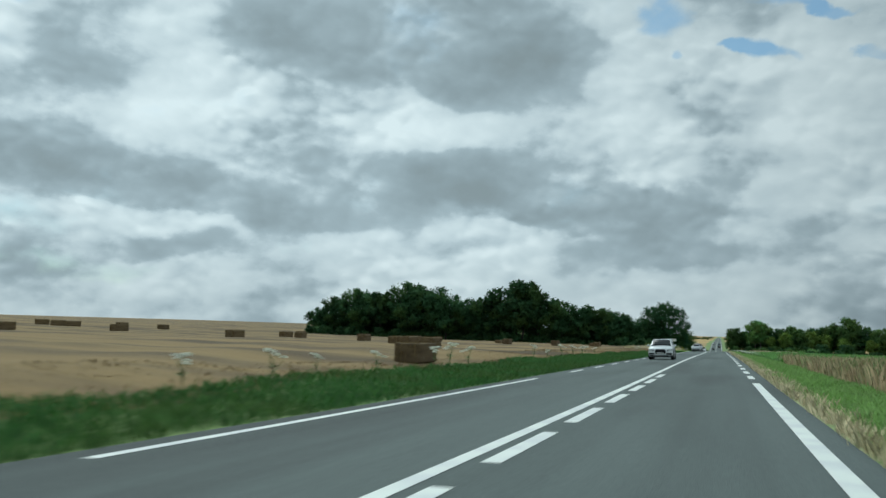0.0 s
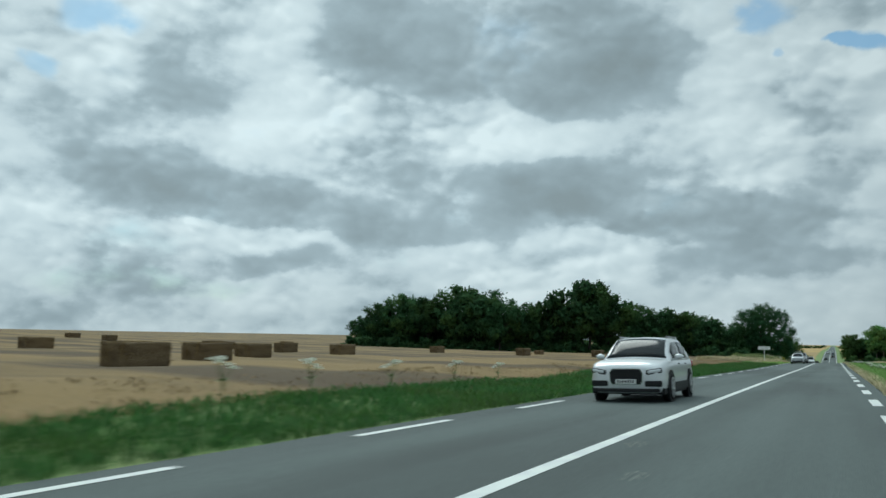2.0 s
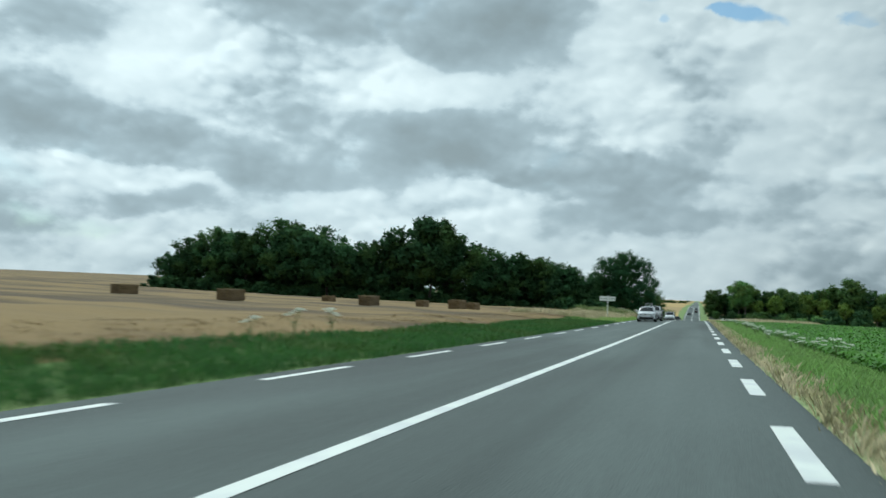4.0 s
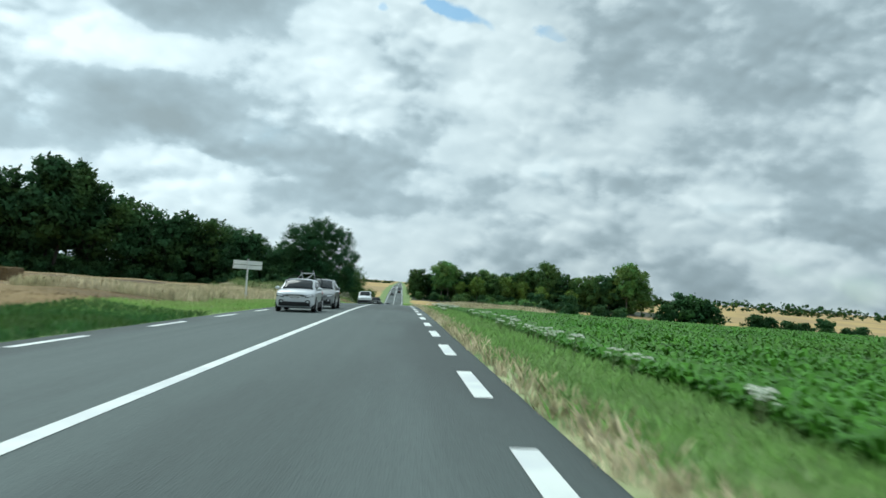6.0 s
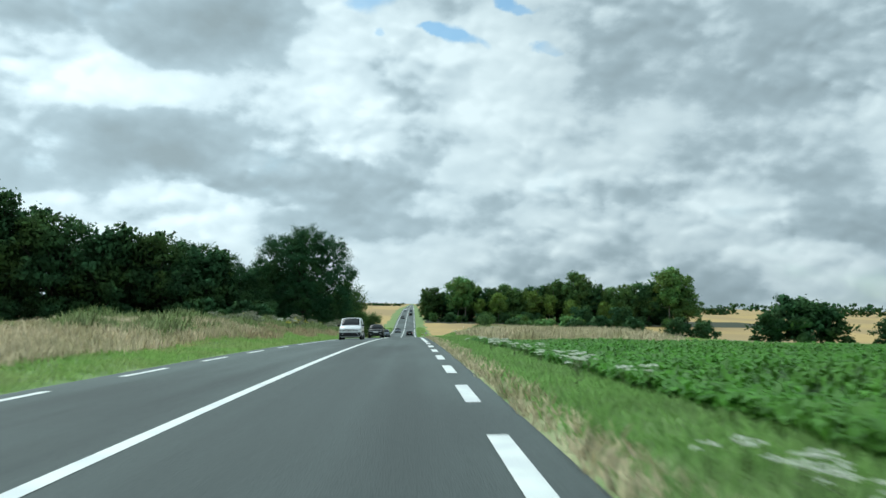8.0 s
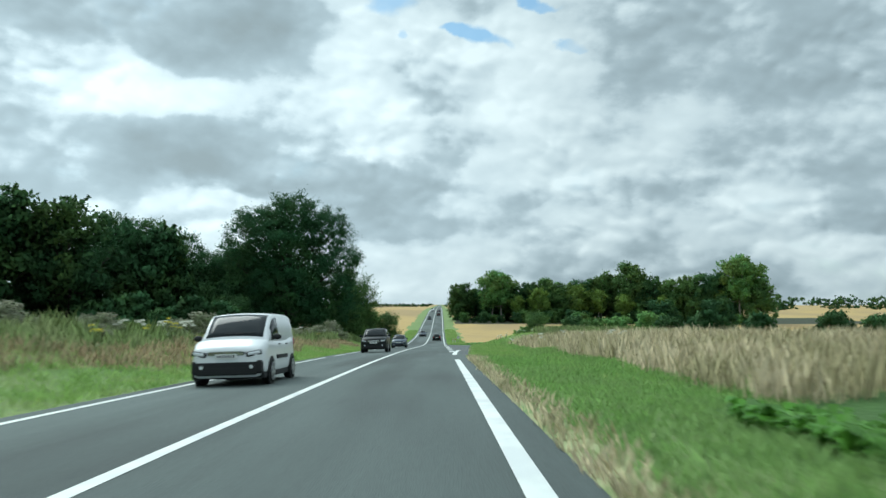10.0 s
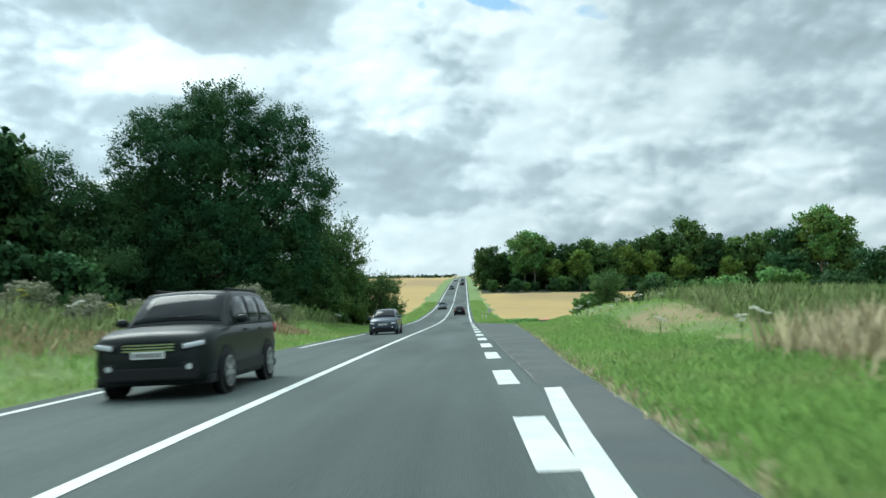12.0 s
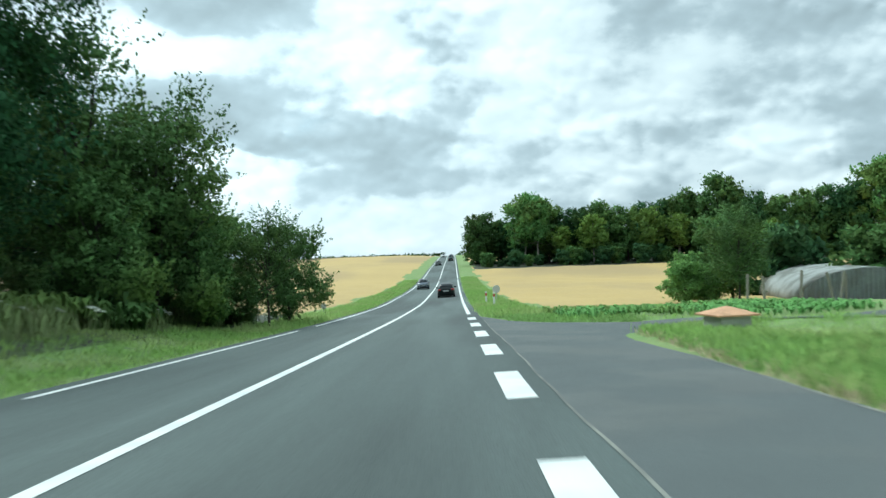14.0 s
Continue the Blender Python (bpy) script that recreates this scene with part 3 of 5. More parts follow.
def leafy(name, cx, cy, size, count, leaf, mats, label, rise=0.7):
    """Low plants of broad leaves that arch out from one root."""
    n = len(cx)
    k = n * count
    X, Y = np.repeat(cx, count), np.repeat(cy, count)
    S = np.repeat(np.broadcast_to(size, n), count) * rng.uniform(0.7, 1.2, k)
    Z = ground_z(X, Y)
    a = rng.uniform(0, 2 * np.pi, k)
    c, s = np.cos(a), np.sin(a)
    up = rise * rng.uniform(0.5, 1.2, k)
    w = leaf * S
    base = np.column_stack([X, Y, Z])
    mid = np.column_stack([X + c * S * 0.35, Y + s * S * 0.35, Z + S * up])
    tip = np.column_stack([X + c * S * 0.75, Y + s * S * 0.75, Z + S * up * 0.8])
    side = np.column_stack([-s * w, c * w, 0 * w])
    P = np.stack([base, mid - side, tip, mid + side], 1).reshape(-1, 3)
    q = np.arange(k)
    F = np.column_stack([4 * q, 4 * q + 1, 4 * q + 2, 4 * q + 3])
    across = np.cross(P[1::4] - P[0::4], P[2::4] - P[0::4])[:, 2] < 0
    F[across] = F[across][:, ::-1]
    return tagged(mesh_object(name, P, F, mats, soft_normals=True), label, "plants", kind="stuff")


x, y = scatter(60000, 4.4, 9.4, -4, 352, 0.85)
keep = (x > np.where((y > 262) & (y < 353), mouth_x(y) + 0.1, 0)) & ((x < 7.3) | (y < 66) | (y > 240))
keep &= ~((np.abs(y - 342.3 - 0.22 * (x - 9)) < 1.6) & (x > 7.5)) & (np.hypot(x - 9.0, y - 334.6) > 1.7)
blades("verge_grass", x[keep], y[keep], 0.12 + 0.13 * rng.random(keep.sum()), 0.011, 7, 0.11, 0.7, "grass_blade", "long green grass on the road verge")
# left verge: shaded grass colour up to 165 m, sunlit colour from 160 m
x, y = scatter(22000, -4.3, -8.8, -4, 165, 1.1)
blades("verge_grass", x, y, 0.14 + 0.15 * rng.random(len(x)), 0.013, 8, 0.11, 0.65, "grass_blade_deep", "road verge grass in a darker green that holds shade")
x, y = scatter(15000, -4.35, -8.8, 160, 352, 0.9)
blades("verge_grass", x, y, 0.12 + 0.12 * rng.random(len(x)), 0.014, 8, 0.12, 0.6, "fresh_blade", "short road verge grass in a brighter, sunlit green")
x, y = scatter(4600, 4.16, 4.75, -4, 264, 1.4)
blades("dry_grass", x, y, 0.10 + 0.18 * rng.random(len(x)), 0.016, 7, 0.06, 0.6, "dry_blade", "bleached dry grass along the asphalt edge")
x, y = scatter(1500, 0.02, 0.35, 263, 338, 1.4)
blades("dry_grass", mouth_x(y) + x, y, 0.08 + 0.12 * rng.random(len(x)), 0.016, 7, 0.07, 0.6, "dry_blade", "bleached dry grass along the side road")
for side in (-1, 1):
    x, y = scatter(5200, 4.4, 7.2, 352, 480)
    blades("verge_grass", side * x, y, 0.2 + 0.2 * rng.random(len(x)), 0.05, 5, 0.2, 0.5, "fresh_blade", "green grass along the road over the dip")
# tall dry stand beside the sign and on the bank before the side road
x, y = scatter(11000, -7.6, -17, 176, 236)
blades("tall_grass", x, y, 0.42 + 0.25 * rng.random(len(x)), 0.025, 7, 0.14, 0.35, "dry_blade", "tall straw-coloured grass behind the verge")
x, y = scatter(9000, 8.9, 24, 241, 288, 1.1)
blades("tall_grass", x, y, 0.5 + 0.45 * rng.random(len(x)), 0.022, 7, 0.14, 0.35, "dry_blade", "tall bleached grass on the bank")
x, y = scatter(12000, 6.5, 30, 244, 346, 0.8)
keep = (x > mouth_x(np.clip(y, 262, 353)) + 0.05) & ~((np.abs(y - 342.3 - 0.22 * (x - 9)) < 1.8)) & (np.hypot(x - 9.0, y - 334.6) > 1.7)
blades("rough_grass", x[keep], y[keep], 0.11 + 0.15 * rng.random(keep.sum()), 0.013, 9, 0.15, 0.6, "fresh_blade", "rough green grass on the bank")
x, y = scatter(11000, -8.2, -17, 218, 340, 0.8)
lump = 0.5 + 0.5 * np.sin(x * 0.9 + 1.7 * np.sin(y * 0.23)) * np.sin(y * 0.41 + x * 0.5)
blades("bank_weeds", x, y, 0.25 + 0.85 * lump * (0.5 + 0.7 * rng.random(len(x))), 0.035, 8, 0.16, 0.4, "weed_blade", "tall grey-green weeds on the bank")
x, y = scatter(2600, -7.0, -9.0, 226, 320)
x = x + 0.5 * np.sin(y * 0.3)
blades("seeding_grass", x, y, 0.26 + 0.24 * rng.random(len(x)), 0.018, 7, 0.12, 0.5, "ruddy_blade", "reddish seeding grass at the foot of the bank")
x, y = scatter(9000, 7.4, 60, 5, 72, 1.3)
blades("rough_grass", x, y, 0.45 + 0.45 * rng.random(len(x)), 0.035, 7, 0.15, 0.4, "weed_blade", "rough meadow grass going to seed")
x, y = scatter(8000, 7.2, 34, 2, 70, 1.4)
blades("seeding_grass", x, y, 0.45 + 0.5 * rng.random(len(x)), 0.022, 7, 0.15, 0.4, "ruddy_blade", "brownish seeding grass beside the verge")
x, y = scatter(4000, -8.0, -15, -4, 178, 1.3)
blades("straw_stubble", x, y, 0.05 + 0.10 * rng.random(len(x)), 0.012, 7, 0.16, 0.9, "straw_blade", "cut straw stubble at the field edge")
row = np.round(rng.uniform(0, 1, 62000) ** 1.9 * 80 / 0.45) * 0.45
x = 7.15 + row + rng.normal(0, 0.06, len(row))
y = rng.uniform(66, 238, len(row))
leafy("beet_crop", x, y, 0.26 + 0.10 * rng.random(len(x)), 7, 0.20, "crop_leaf", "low leafy green field crop in rows", 0.95)
x, y = scatter(4400, -9.2, -16.0, 336, 362, 0.9)
x = x + 0.8 * np.sin(y * 0.55) + 0.4 * np.sin(y * 1.9)
leafy("undergrowth", x, y, 0.24 + 0.30 * rng.random(len(x)), 10, 0.15, "bush_leaf", "dense nettles and brambles under the trees", 1.9)
x, y = scatter(2600, -8.6, -13.5, 336, 360, 0.75)
x = x + 0.6 * np.sin(y * 0.8 + 1)
blades("undergrowth_grass", x, y, 0.5 + 0.5 * rng.random(len(x)), 0.03, 7, 0.14, 0.4, "weed_blade", "tall grey-green weeds before the trees")
x, y = scatter(5000, 13, 27, 292, 318, 0.9)
blades("tall_grass", x, y, 0.5 + 0.45 * rng.random(len(x)), 0.022, 7, 0.14, 0.35, "weed_blade", "tall seeding grass on the bank")
x, y = scatter(9000, 0.0, 2.6, 263, 341, 1.0)
blades("verge_grass", mouth_x(y) + 0.1 + x, y, 0.14 + 0.16 * rng.random(len(x)), 0.02, 7, 0.09, 0.5, "fresh_blade", "bright green grass beside the side road")
leafy("nettles", 7 + 12 * rng.random(700), 346.5 + 9 * rng.random(700), 0.24, 9, 0.2, "green_leaf", "leafy nettles beside the track", 1.2)


# ---- trees ----
def unit(v):
    return v / np.maximum(1e-6, np.linalg.norm(v, axis=1))[:, None]


def crown_cloud(lobes, clumps, leaves, clump_r, leaf, hollow=0.55, sprigs=0, reach=1.2):
    """Leaf quads in clumps spread over a set of lobes (x, y, z, rx, ry, rz), with leafy sprigs that stand out from them."""
    lobes = np.asarray(lobes, float)
    weight = lobes[:, 3] * lobes[:, 4] + lobes[:, 5] ** 2
    pick = rng.choice(len(lobes), clumps, p=weight / weight.sum())
    d = unit(rng.normal(size=(clumps, 3)) + np.array([0, 0, 0.15]))
    r = hollow + (1 - hollow) * rng.random(clumps) ** 0.6
    r *= 1 + 0.13 * rng.normal(size=clumps).clip(-1.5, 2.0)
    C = lobes[pick, :3] + d * r[:, None] * lobes[pick, 3:]
    own = clump_r * rng.uniform(0.45, 1.35, clumps)
    n = clumps * leaves
    P = np.repeat(C, leaves, 0) + rng.normal(size=(n, 3)) * np.repeat(own, leaves)[:, None] * np.array([0.42, 0.42, 0.30])
    own_mid, from_clump = np.repeat(lobes[pick, :3], leaves, 0), np.repeat(C, leaves, 0)
    if sprigs:
        per = 16
        q = rng.choice(len(lobes), sprigs, p=weight / weight.sum())
        out = unit(rng.normal(size=(sprigs, 3)) + np.array([0, 0, 0.35]))
        root = lobes[q, :3] + out * lobes[q, 3:] * 0.92
        way = unit(out + 0.35 * rng.normal(size=(sprigs, 3)) + np.array([0, 0, 0.45])) * (reach * rng.uniform(0.4, 1.0, sprigs))[:, None]
        u = np.tile(np.linspace(0, 1, per), sprigs)[:, None]
        S = np.repeat(root, per, 0) + np.repeat(way, per, 0) * u + rng.normal(size=(sprigs * per, 3)) * reach * 0.10 * (1.15 - u)
        P = np.concatenate([P, S])
        own_mid, from_clump = np.concatenate([own_mid, np.repeat(lobes[q, :3], per, 0)]), np.concatenate([from_clump, np.repeat(root, per, 0)])
        n = len(P)
    a, b = unit(rng.normal(size=(n, 3))), rng.normal(size=(n, 3))
    b = unit(b - (a * b).sum(1)[:, None] * a)
    s = leaf * rng.uniform(0.6, 1.4, n)[:, None]
    V = np.stack([P - a * s, P - b * s * 0.55, P + a * s, P + b * s * 0.55], 1).reshape(-1, 3)
    k = np.arange(n)
    # leaves face outwards, so that the crown shades as rounded masses
    mid = np.array([lobes[:, 0].mean(), lobes[:, 1].mean(), lobes[:, 2].mean() - 0.2 * np.ptp(lobes[:, 2])])
    N = 0.55 * unit(P - own_mid) + 0.35 * unit(P - mid) + 0.45 * unit(P - from_clump) + 0.22 * rng.normal(size=(n, 3))
    F = np.column_stack([4 * k, 4 * k + 1, 4 * k + 2, 4 * k + 3])
    inward = (np.cross(a, b) * N).sum(1) < 0
    F[inward] = F[inward][:, ::-1]
    return V, F, np.repeat(unit(N), 4, 0)


def limbs(height, radius, lobes, seed, sides=8, low=0.28):
    """Tapered trunk with limbs that reach into the lobes."""
    rr = random.Random(seed)
    bm = bmesh.new()
    p, r = Vector((0, 0, -0.3)), radius * 1.25
    stem = [p]
    for k in range(1, 7):
        q = Vector((rr.uniform(-1, 1) * 0.02 * height, rr.uniform(-1, 1) * 0.02 * height, height * 0.8 * k / 6))
        rn = radius * (1 - 0.13 * k)
        tube(bm, p, q, r, rn, sides)
        p, r = q, rn
        stem.append(q)
    for cx, cy, cz, rx, ry, rz in lobes:
        at = max(low * height, cz * 0.62)
        k = min(5, int(at / (height * 0.8) * 6))
        base = stem[k].lerp(stem[k + 1], 0.5)
        tip = Vector((cx, cy, cz))
        mid = base.lerp(tip, 0.55) + Vector((0, 0, -0.04 * height))
        tube(bm, base, mid, radius * 0.42, radius * 0.26, 6)
        tube(bm, mid, tip, radius * 0.26, radius * 0.08, 6)
        for _ in range(4):
            out = tip + Vector((rr.uniform(-1, 1) * rx, rr.uniform(-1, 1) * ry, rr.uniform(-0.6, 1) * rz)) * 0.62
            tube(bm, mid.lerp(tip, rr.uniform(0.3, 0.9)), out, radius * 0.12, radius * 0.03, 5)
    return bm


def random_lobes(h, w, n, seed, low=0.2):
    """Overlapping lobes of unlike size for an uneven broadleaf crown of height h and width w."""
    rr = random.Random(seed)
    lean = rr.uniform(0, 6.28)
    out = []
    for up, wide in ((low + 0.22, 0.25), (0.58, 0.27), (0.78, 0.17)):
        out.append((math.cos(lean) * w * 0.05, math.sin(lean) * w * 0.05, h * up, w * wide, w * wide, min(w * wide, h * (0.99 - up))))
    for k in range(int(n * 1.7)):
        a = k * 2.4 + rr.uniform(-0.5, 0.5)
        up = low + 0.06 + (0.90 - low) * ((k + rr.random()) / (n * 1.7)) ** 0.85
        egg = math.sin(math.pi * min(1.0, 0.16 + 0.80 * (up - low) / (1 - low))) ** 0.6
        reach = w * 0.5 * egg * (0.72 + 0.16 * math.cos(a - lean) + 0.14 * math.sin(3 * a + seed)) * rr.uniform(0.75, 1.15)
        s = w * rr.uniform(0.085, 0.19)
        out.append((math.cos(a) * reach, math.sin(a) * reach, h * up, s * rr.uniform(0.85, 1.25), s * rr.uniform(0.85, 1.25), min(s * rr.uniform(0.6, 0.95), max(0.03 * h, h * (1.0 - up)))))
    return out


def tree(name, h, w, lobes, clumps, leaves, clump_r, leaf, mat, bark, seed, label, trunk_r=None, hollow=0.5, sprigs=0, reach=1.2):
    top = new(name)
    part("trunk", limbs(h, trunk_r or h * 0.017, lobes, seed), bark, top)
    V, F, N = crown_cloud(lobes, clumps, leaves, clump_r, leaf, hollow, sprigs, reach)
    mesh_object("crown", V, F, mat, parent=top, normals=N)
    return tagged(top, label, "tree")


def stand(ob, x, y, turn=0.0, size=1.0, sink=0.0):
    ob.matrix_basis = pose(x, y, gz(x, y) - sink, 0, 0, turn) @ Matrix.Scale(size, 4)
    return ob


def again(ob, x, y, turn=0.0, size=1.0, high=1.0, sink=0.0):
    c = copy_thing(ob, pose(0, 0, 0))
    c.matrix_basis = pose(x, y, gz(x, y) - sink, 0, 0, turn) @ Matrix.Diagonal((size, size, size * high, 1))
    return c


# the big oak beside the road
OAK = [(0, 0, 11.5, 6.0, 5.5, 6.0), (5.0, -2, 8.5, 4.8, 4.4, 3.8), (-5.6, -1, 8.5, 5.0, 5.0, 4.4), (0.5, -4.5, 7.0, 5.0, 4.0, 4.4), (4.6, 2, 15.0, 4.4, 4.2, 4.0), (-5.6, 0.5, 15.0, 4.6, 4.4, 4.2), (-1, -3, 14.5, 4.6, 4.0, 4.2),
       (0.2, -1, 19.3, 3.8, 3.6, 2.7), (7.6, 0.5, 11.6, 3.6, 3.4, 3.2), (-8.0, 0, 11.5, 3.4, 3.4, 3.4), (6.8, -3, 5.4, 4.0, 3.6, 3.2), (-7.5, -2, 4.8, 4.0, 3.6, 3.2), (1.5, -6, 4.0, 4.6, 3.0, 3.0), (5.2, 0.5, 17.0, 3.4, 3.2, 2.8), (-5.0, 0.5, 17.4, 3.7, 3.4, 2.9), (0.5, -0.5, 18.2, 4.6, 3.8, 3.0)]
oak = tree("oak_tree", 21.5, 20, OAK, 1700, 110, 1.0, 0.105, "oak_leaf", "bark", 3, "large spreading dark green oak beside the road", 0.6, 0.48, 600, 1.2)
stand(oak, -19.3, 343.0, 0, 0.99)

round_a = tree("broadleaf_tree", 20, 15, random_lobes(20, 15, 13, 11), 430, 28, 1.5, 0.38, "dark_leaf", "bark", 11, "dark green broadleaf tree in a small wood", sprigs=110, reach=1.8)
round_b = tree("broadleaf_tree", 16, 13, random_lobes(16, 13, 11, 23), 370, 29, 1.3, 0.36, "dark_leaf", "bark", 23, "dark green broadleaf tree in a small wood", sprigs=110, reach=1.6)
tall = tree("broadleaf_tree", 24, 12, random_lobes(24, 12, 15, 31, 0.3), 400, 36, 1.3, 0.34, "dark_leaf", "bark", 31, "tall dark broadleaf tree in a small wood", sprigs=120, reach=2.0)
near_tree = tree("broadleaf_tree", 16, 13, random_lobes(16, 13, 12, 29, 0.1), 620, 90, 1.15, 0.125, "dark_leaf", "bark", 29, "dark green broadleaf tree near the road", sprigs=350, reach=1.4)
near_shrub = tree("shrub", 5, 6.0, random_lobes(5, 6.0, 9, 43, 0.02), 260, 60, 0.65, 0.085, "dark_leaf", "bark", 43, "dense dark green shrub under the trees", 0.07, sprigs=160, reach=0.8)
shrub = tree("shrub", 5, 6.0, random_lobes(5, 6.0, 8, 41, 0.02), 150, 26, 0.8, 0.25, "dark_leaf", "bark", 41, "dense dark green shrub at the wood's edge", 0.07)
green_a = tree("broadleaf_tree", 17, 12, random_lobes(17, 12, 12, 51, 0.26), 330, 36, 1.25, 0.32, "green_leaf", "pale_bark", 51, "mid-green broadleaf tree at the field edge", 0.28, sprigs=90, reach=1.5)
yellowish = tree("broadleaf_tree", 12, 8, random_lobes(12, 8, 9, 61), 180, 36, 1.1, 0.28, "yellow_leaf", "pale_bark", 61, "yellow-green young tree among darker trees", 0.2)
green_b = tree("broadleaf_tree", 16, 13, random_lobes(16, 13, 12, 57, 0.12), 350, 36, 1.3, 0.32, "bush_leaf", "bark", 57, "green broadleaf tree with a rounded crown", 0.28, sprigs=90, reach=1.5)
bright = tree("shrub", 5, 5.5, random_lobes(5, 5.5, 9, 47, 0.02), 160, 30, 0.75, 0.21, "green_leaf", "bark", 47, "light green bush at the field edge", 0.07)
airy = tree("broadleaf_tree", 9.0, 5.5, random_lobes(9.0, 5.5, 14, 71, 0.15), 170, 40, 0.55, 0.085, "bush_leaf", "bark", 71, "airy green young tree with open twigs", 0.10, 0.3, 320, 1.5)
small = tree("shrub", 5.5, 4.5, random_lobes(5.5, 4.5, 9, 81, 0.05), 230, 60, 0.5, 0.075, "bush_leaf", "bark", 81, "dark leafy hawthorn bush at the wood's end", 0.08, sprigs=260, reach=0.9)

pale = tree("shrub", 2.4, 2.6, random_lobes(2.4, 2.6, 8, 91, 0.02), 120, 44, 0.35, 0.06, "seed_head", "bark", 91, "pale grey-green seeding bush on the bank", 0.03)
stand(pale, -9.6, 318)
rr = random.Random(5)
for px, py, s in ((-10.8, 315, 0.9), (-9.0, 322, 0.7), (-11.5, 326, 0.9), (-10.2, 306, 0.7), (-12.0, 298, 0.85), (-12.5, 287, 0.6), (-13.5, 276, 0.7), (-13, 262, 0.6), (-14, 249, 0.7)):
    again(pale, px, py, rr.uniform(0, 360), s, 0.75)
for k in range(38):
    again(pale, rr.uniform(-13.8, -9.9), 240 + 2.5 * k + rr.uniform(-1.5, 1.5), rr.uniform(0, 360), rr.uniform(0.4, 0.85), rr.uniform(0.5, 0.8))
rr = random.Random(5)
FRONT = [(-165, 316, 0.66), (-157, 313, 0.9), (-146, 312, 1.06), (-134, 311, 1.05), (-121, 309, 1.2), (-112, 308, 1.12), (-102, 303, 0.95), (-92, 309, 0.9), (-83, 312, 0.98), (-74, 311, 1.25), (-66, 312, 1.05), (-57, 314, 0.89), (-49, 318, 0.84), (-42, 322, 0.80), (-36, 333, 0.75)]
stand(round_a, -140, 320, 40)
stand(round_b, -98, 316, 90)
stand(tall, -71, 309, 10, 1.10)
for k, (px, py, s) in enumerate(FRONT):
    src = (round_a, round_b, round_a, tall)[k % 4] if s > 1 else (round_b, round_a)[k % 2]
    hgt = {round_a: 20, round_b: 16, tall: 24}[src]
    again(src, px, py, rr.uniform(0, 360), 21 * s / hgt * 0.98)
for k in range(22):
    px = -168 + k * 6.5 + rr.uniform(-2, 2)
    again((round_b, round_a, tall)[k % 3], px, 322 + 16 * rr.random() + max(0, (px + 60) * 0.25), rr.uniform(0, 360), rr.uniform(0.62, 0.85) * (1.0 if px < -66 else 0.86))
stand(near_tree, -30, 348, 0, 0.92)
for px, py, s in ((-29, 354, 1.02), (-24, 360, 0.96), (-35, 340, 1.0), (-42, 336, 1.1)):
    again(near_tree, px, py, rr.uniform(0, 360), s)
stand(shrub, -160, 308, 0, 0.9)
for k in range(40):
    px = -164 + k * 3.6
    py = 306 + max(0, (px + 75) * 0.38) + rr.uniform(-1.5, 1.5)
    again(shrub, px, py, rr.uniform(0, 360), rr.uniform(0.6, 1.15), sink=0.1)
for px, py, s in ((-34, 341, 2.0), (-28.5, 345, 2.1), (-30, 338, 1.5), (-25.5, 336, 1.2), (-13.5, 339, 0.9), (-22, 350, 1.6), (-12, 352, 1.35), (-28, 352, 1.7), (-16, 356, 1.3)):
    again(near_shrub, px, py, rr.uniform(0, 360), s)
stand(near_shrub, -24.0, 343.5, 40, 1.5)
stand(small, -8.4, 352, 20, 1.0)
for px, py, s in ((-6.1, 360, 1.0), (-10.5, 347, 1.15), (-12.5, 357, 1.25), (-9.0, 357, 1.05), (-12.0, 351, 0.9)):
    again(small, px, py, rr.uniform(0, 360), s)
stand(airy, -9.8, 351.0, 0)
again(airy, -12.0, 348.5, 70, 1.38)
again(airy, -10.4, 353, 200, 1.2)
again(airy, -5.9, 354.5, 140, 0.62)

for px, py, s in ((-7.0, 352.5, 0.32), (-8.6, 347.5, 0.36), (-10.2, 343.5, 0.42), (-12.2, 340.5, 0.5), (-6.4, 357, 0.34), (-9.6, 351, 0.5), (-13.2, 345, 0.6)):
    again(small, px - 1.2, py, rr.uniform(0, 360), s)

# the wood right of the road beyond the stubble
stand(green_b, 70, 545, 0, 1.05)
stand(bright, 12, 531, 0, 0.8)
stand(green_a, 27, 540, 0, 1.08)
stand(yellowish, 33, 535, 0, 0.9)
FAR_WOOD = [(11.5, 548, 14), (17, 552, 12), (23.5, 545, 18.5), (31, 548, 14), (38, 541, 14.5), (45, 543, 16), (52, 540, 14.5), (60, 538, 15.5), (66, 537, 17), (76, 534, 21.5), (84, 533, 17), (91, 531, 15.5), (99, 528, 17), (106, 524, 18), (114, 520, 23.5), (121, 519, 16)]
for k, (px, py, h) in enumerate(FAR_WOOD):
    src = (green_b, round_b, green_a, green_b, round_a, green_b)[k % 6]
    again(src, px, py, rr.uniform(0, 360), 1.06 * h / {round_a: 20, round_b: 16, green_b: 16, green_a: 17}[src])
for k in range(12):
    again((round_b, round_a)[k % 2], 22 + 8.6 * k, 556 + 8 * rr.random(), rr.uniform(0, 360), rr.uniform(0.55, 0.78))
for px, py, s in ((41, 532, 1.15), (56, 530, 1.25), (63, 529, 1.1), (72, 526, 0.95), (86, 523, 0.9)):
    again(yellowish, px, py, rr.uniform(0, 360), s)
for k in range(26):
    px = 14 + 4.2 * k + rr.uniform(-2, 2)
    again((shrub, shrub, bright)[k % 3], px, 529 - 0.16 * max(0, px - 44) + rr.uniform(-3, 3), rr.uniform(0, 360), rr.uniform(0.35, 1.05))

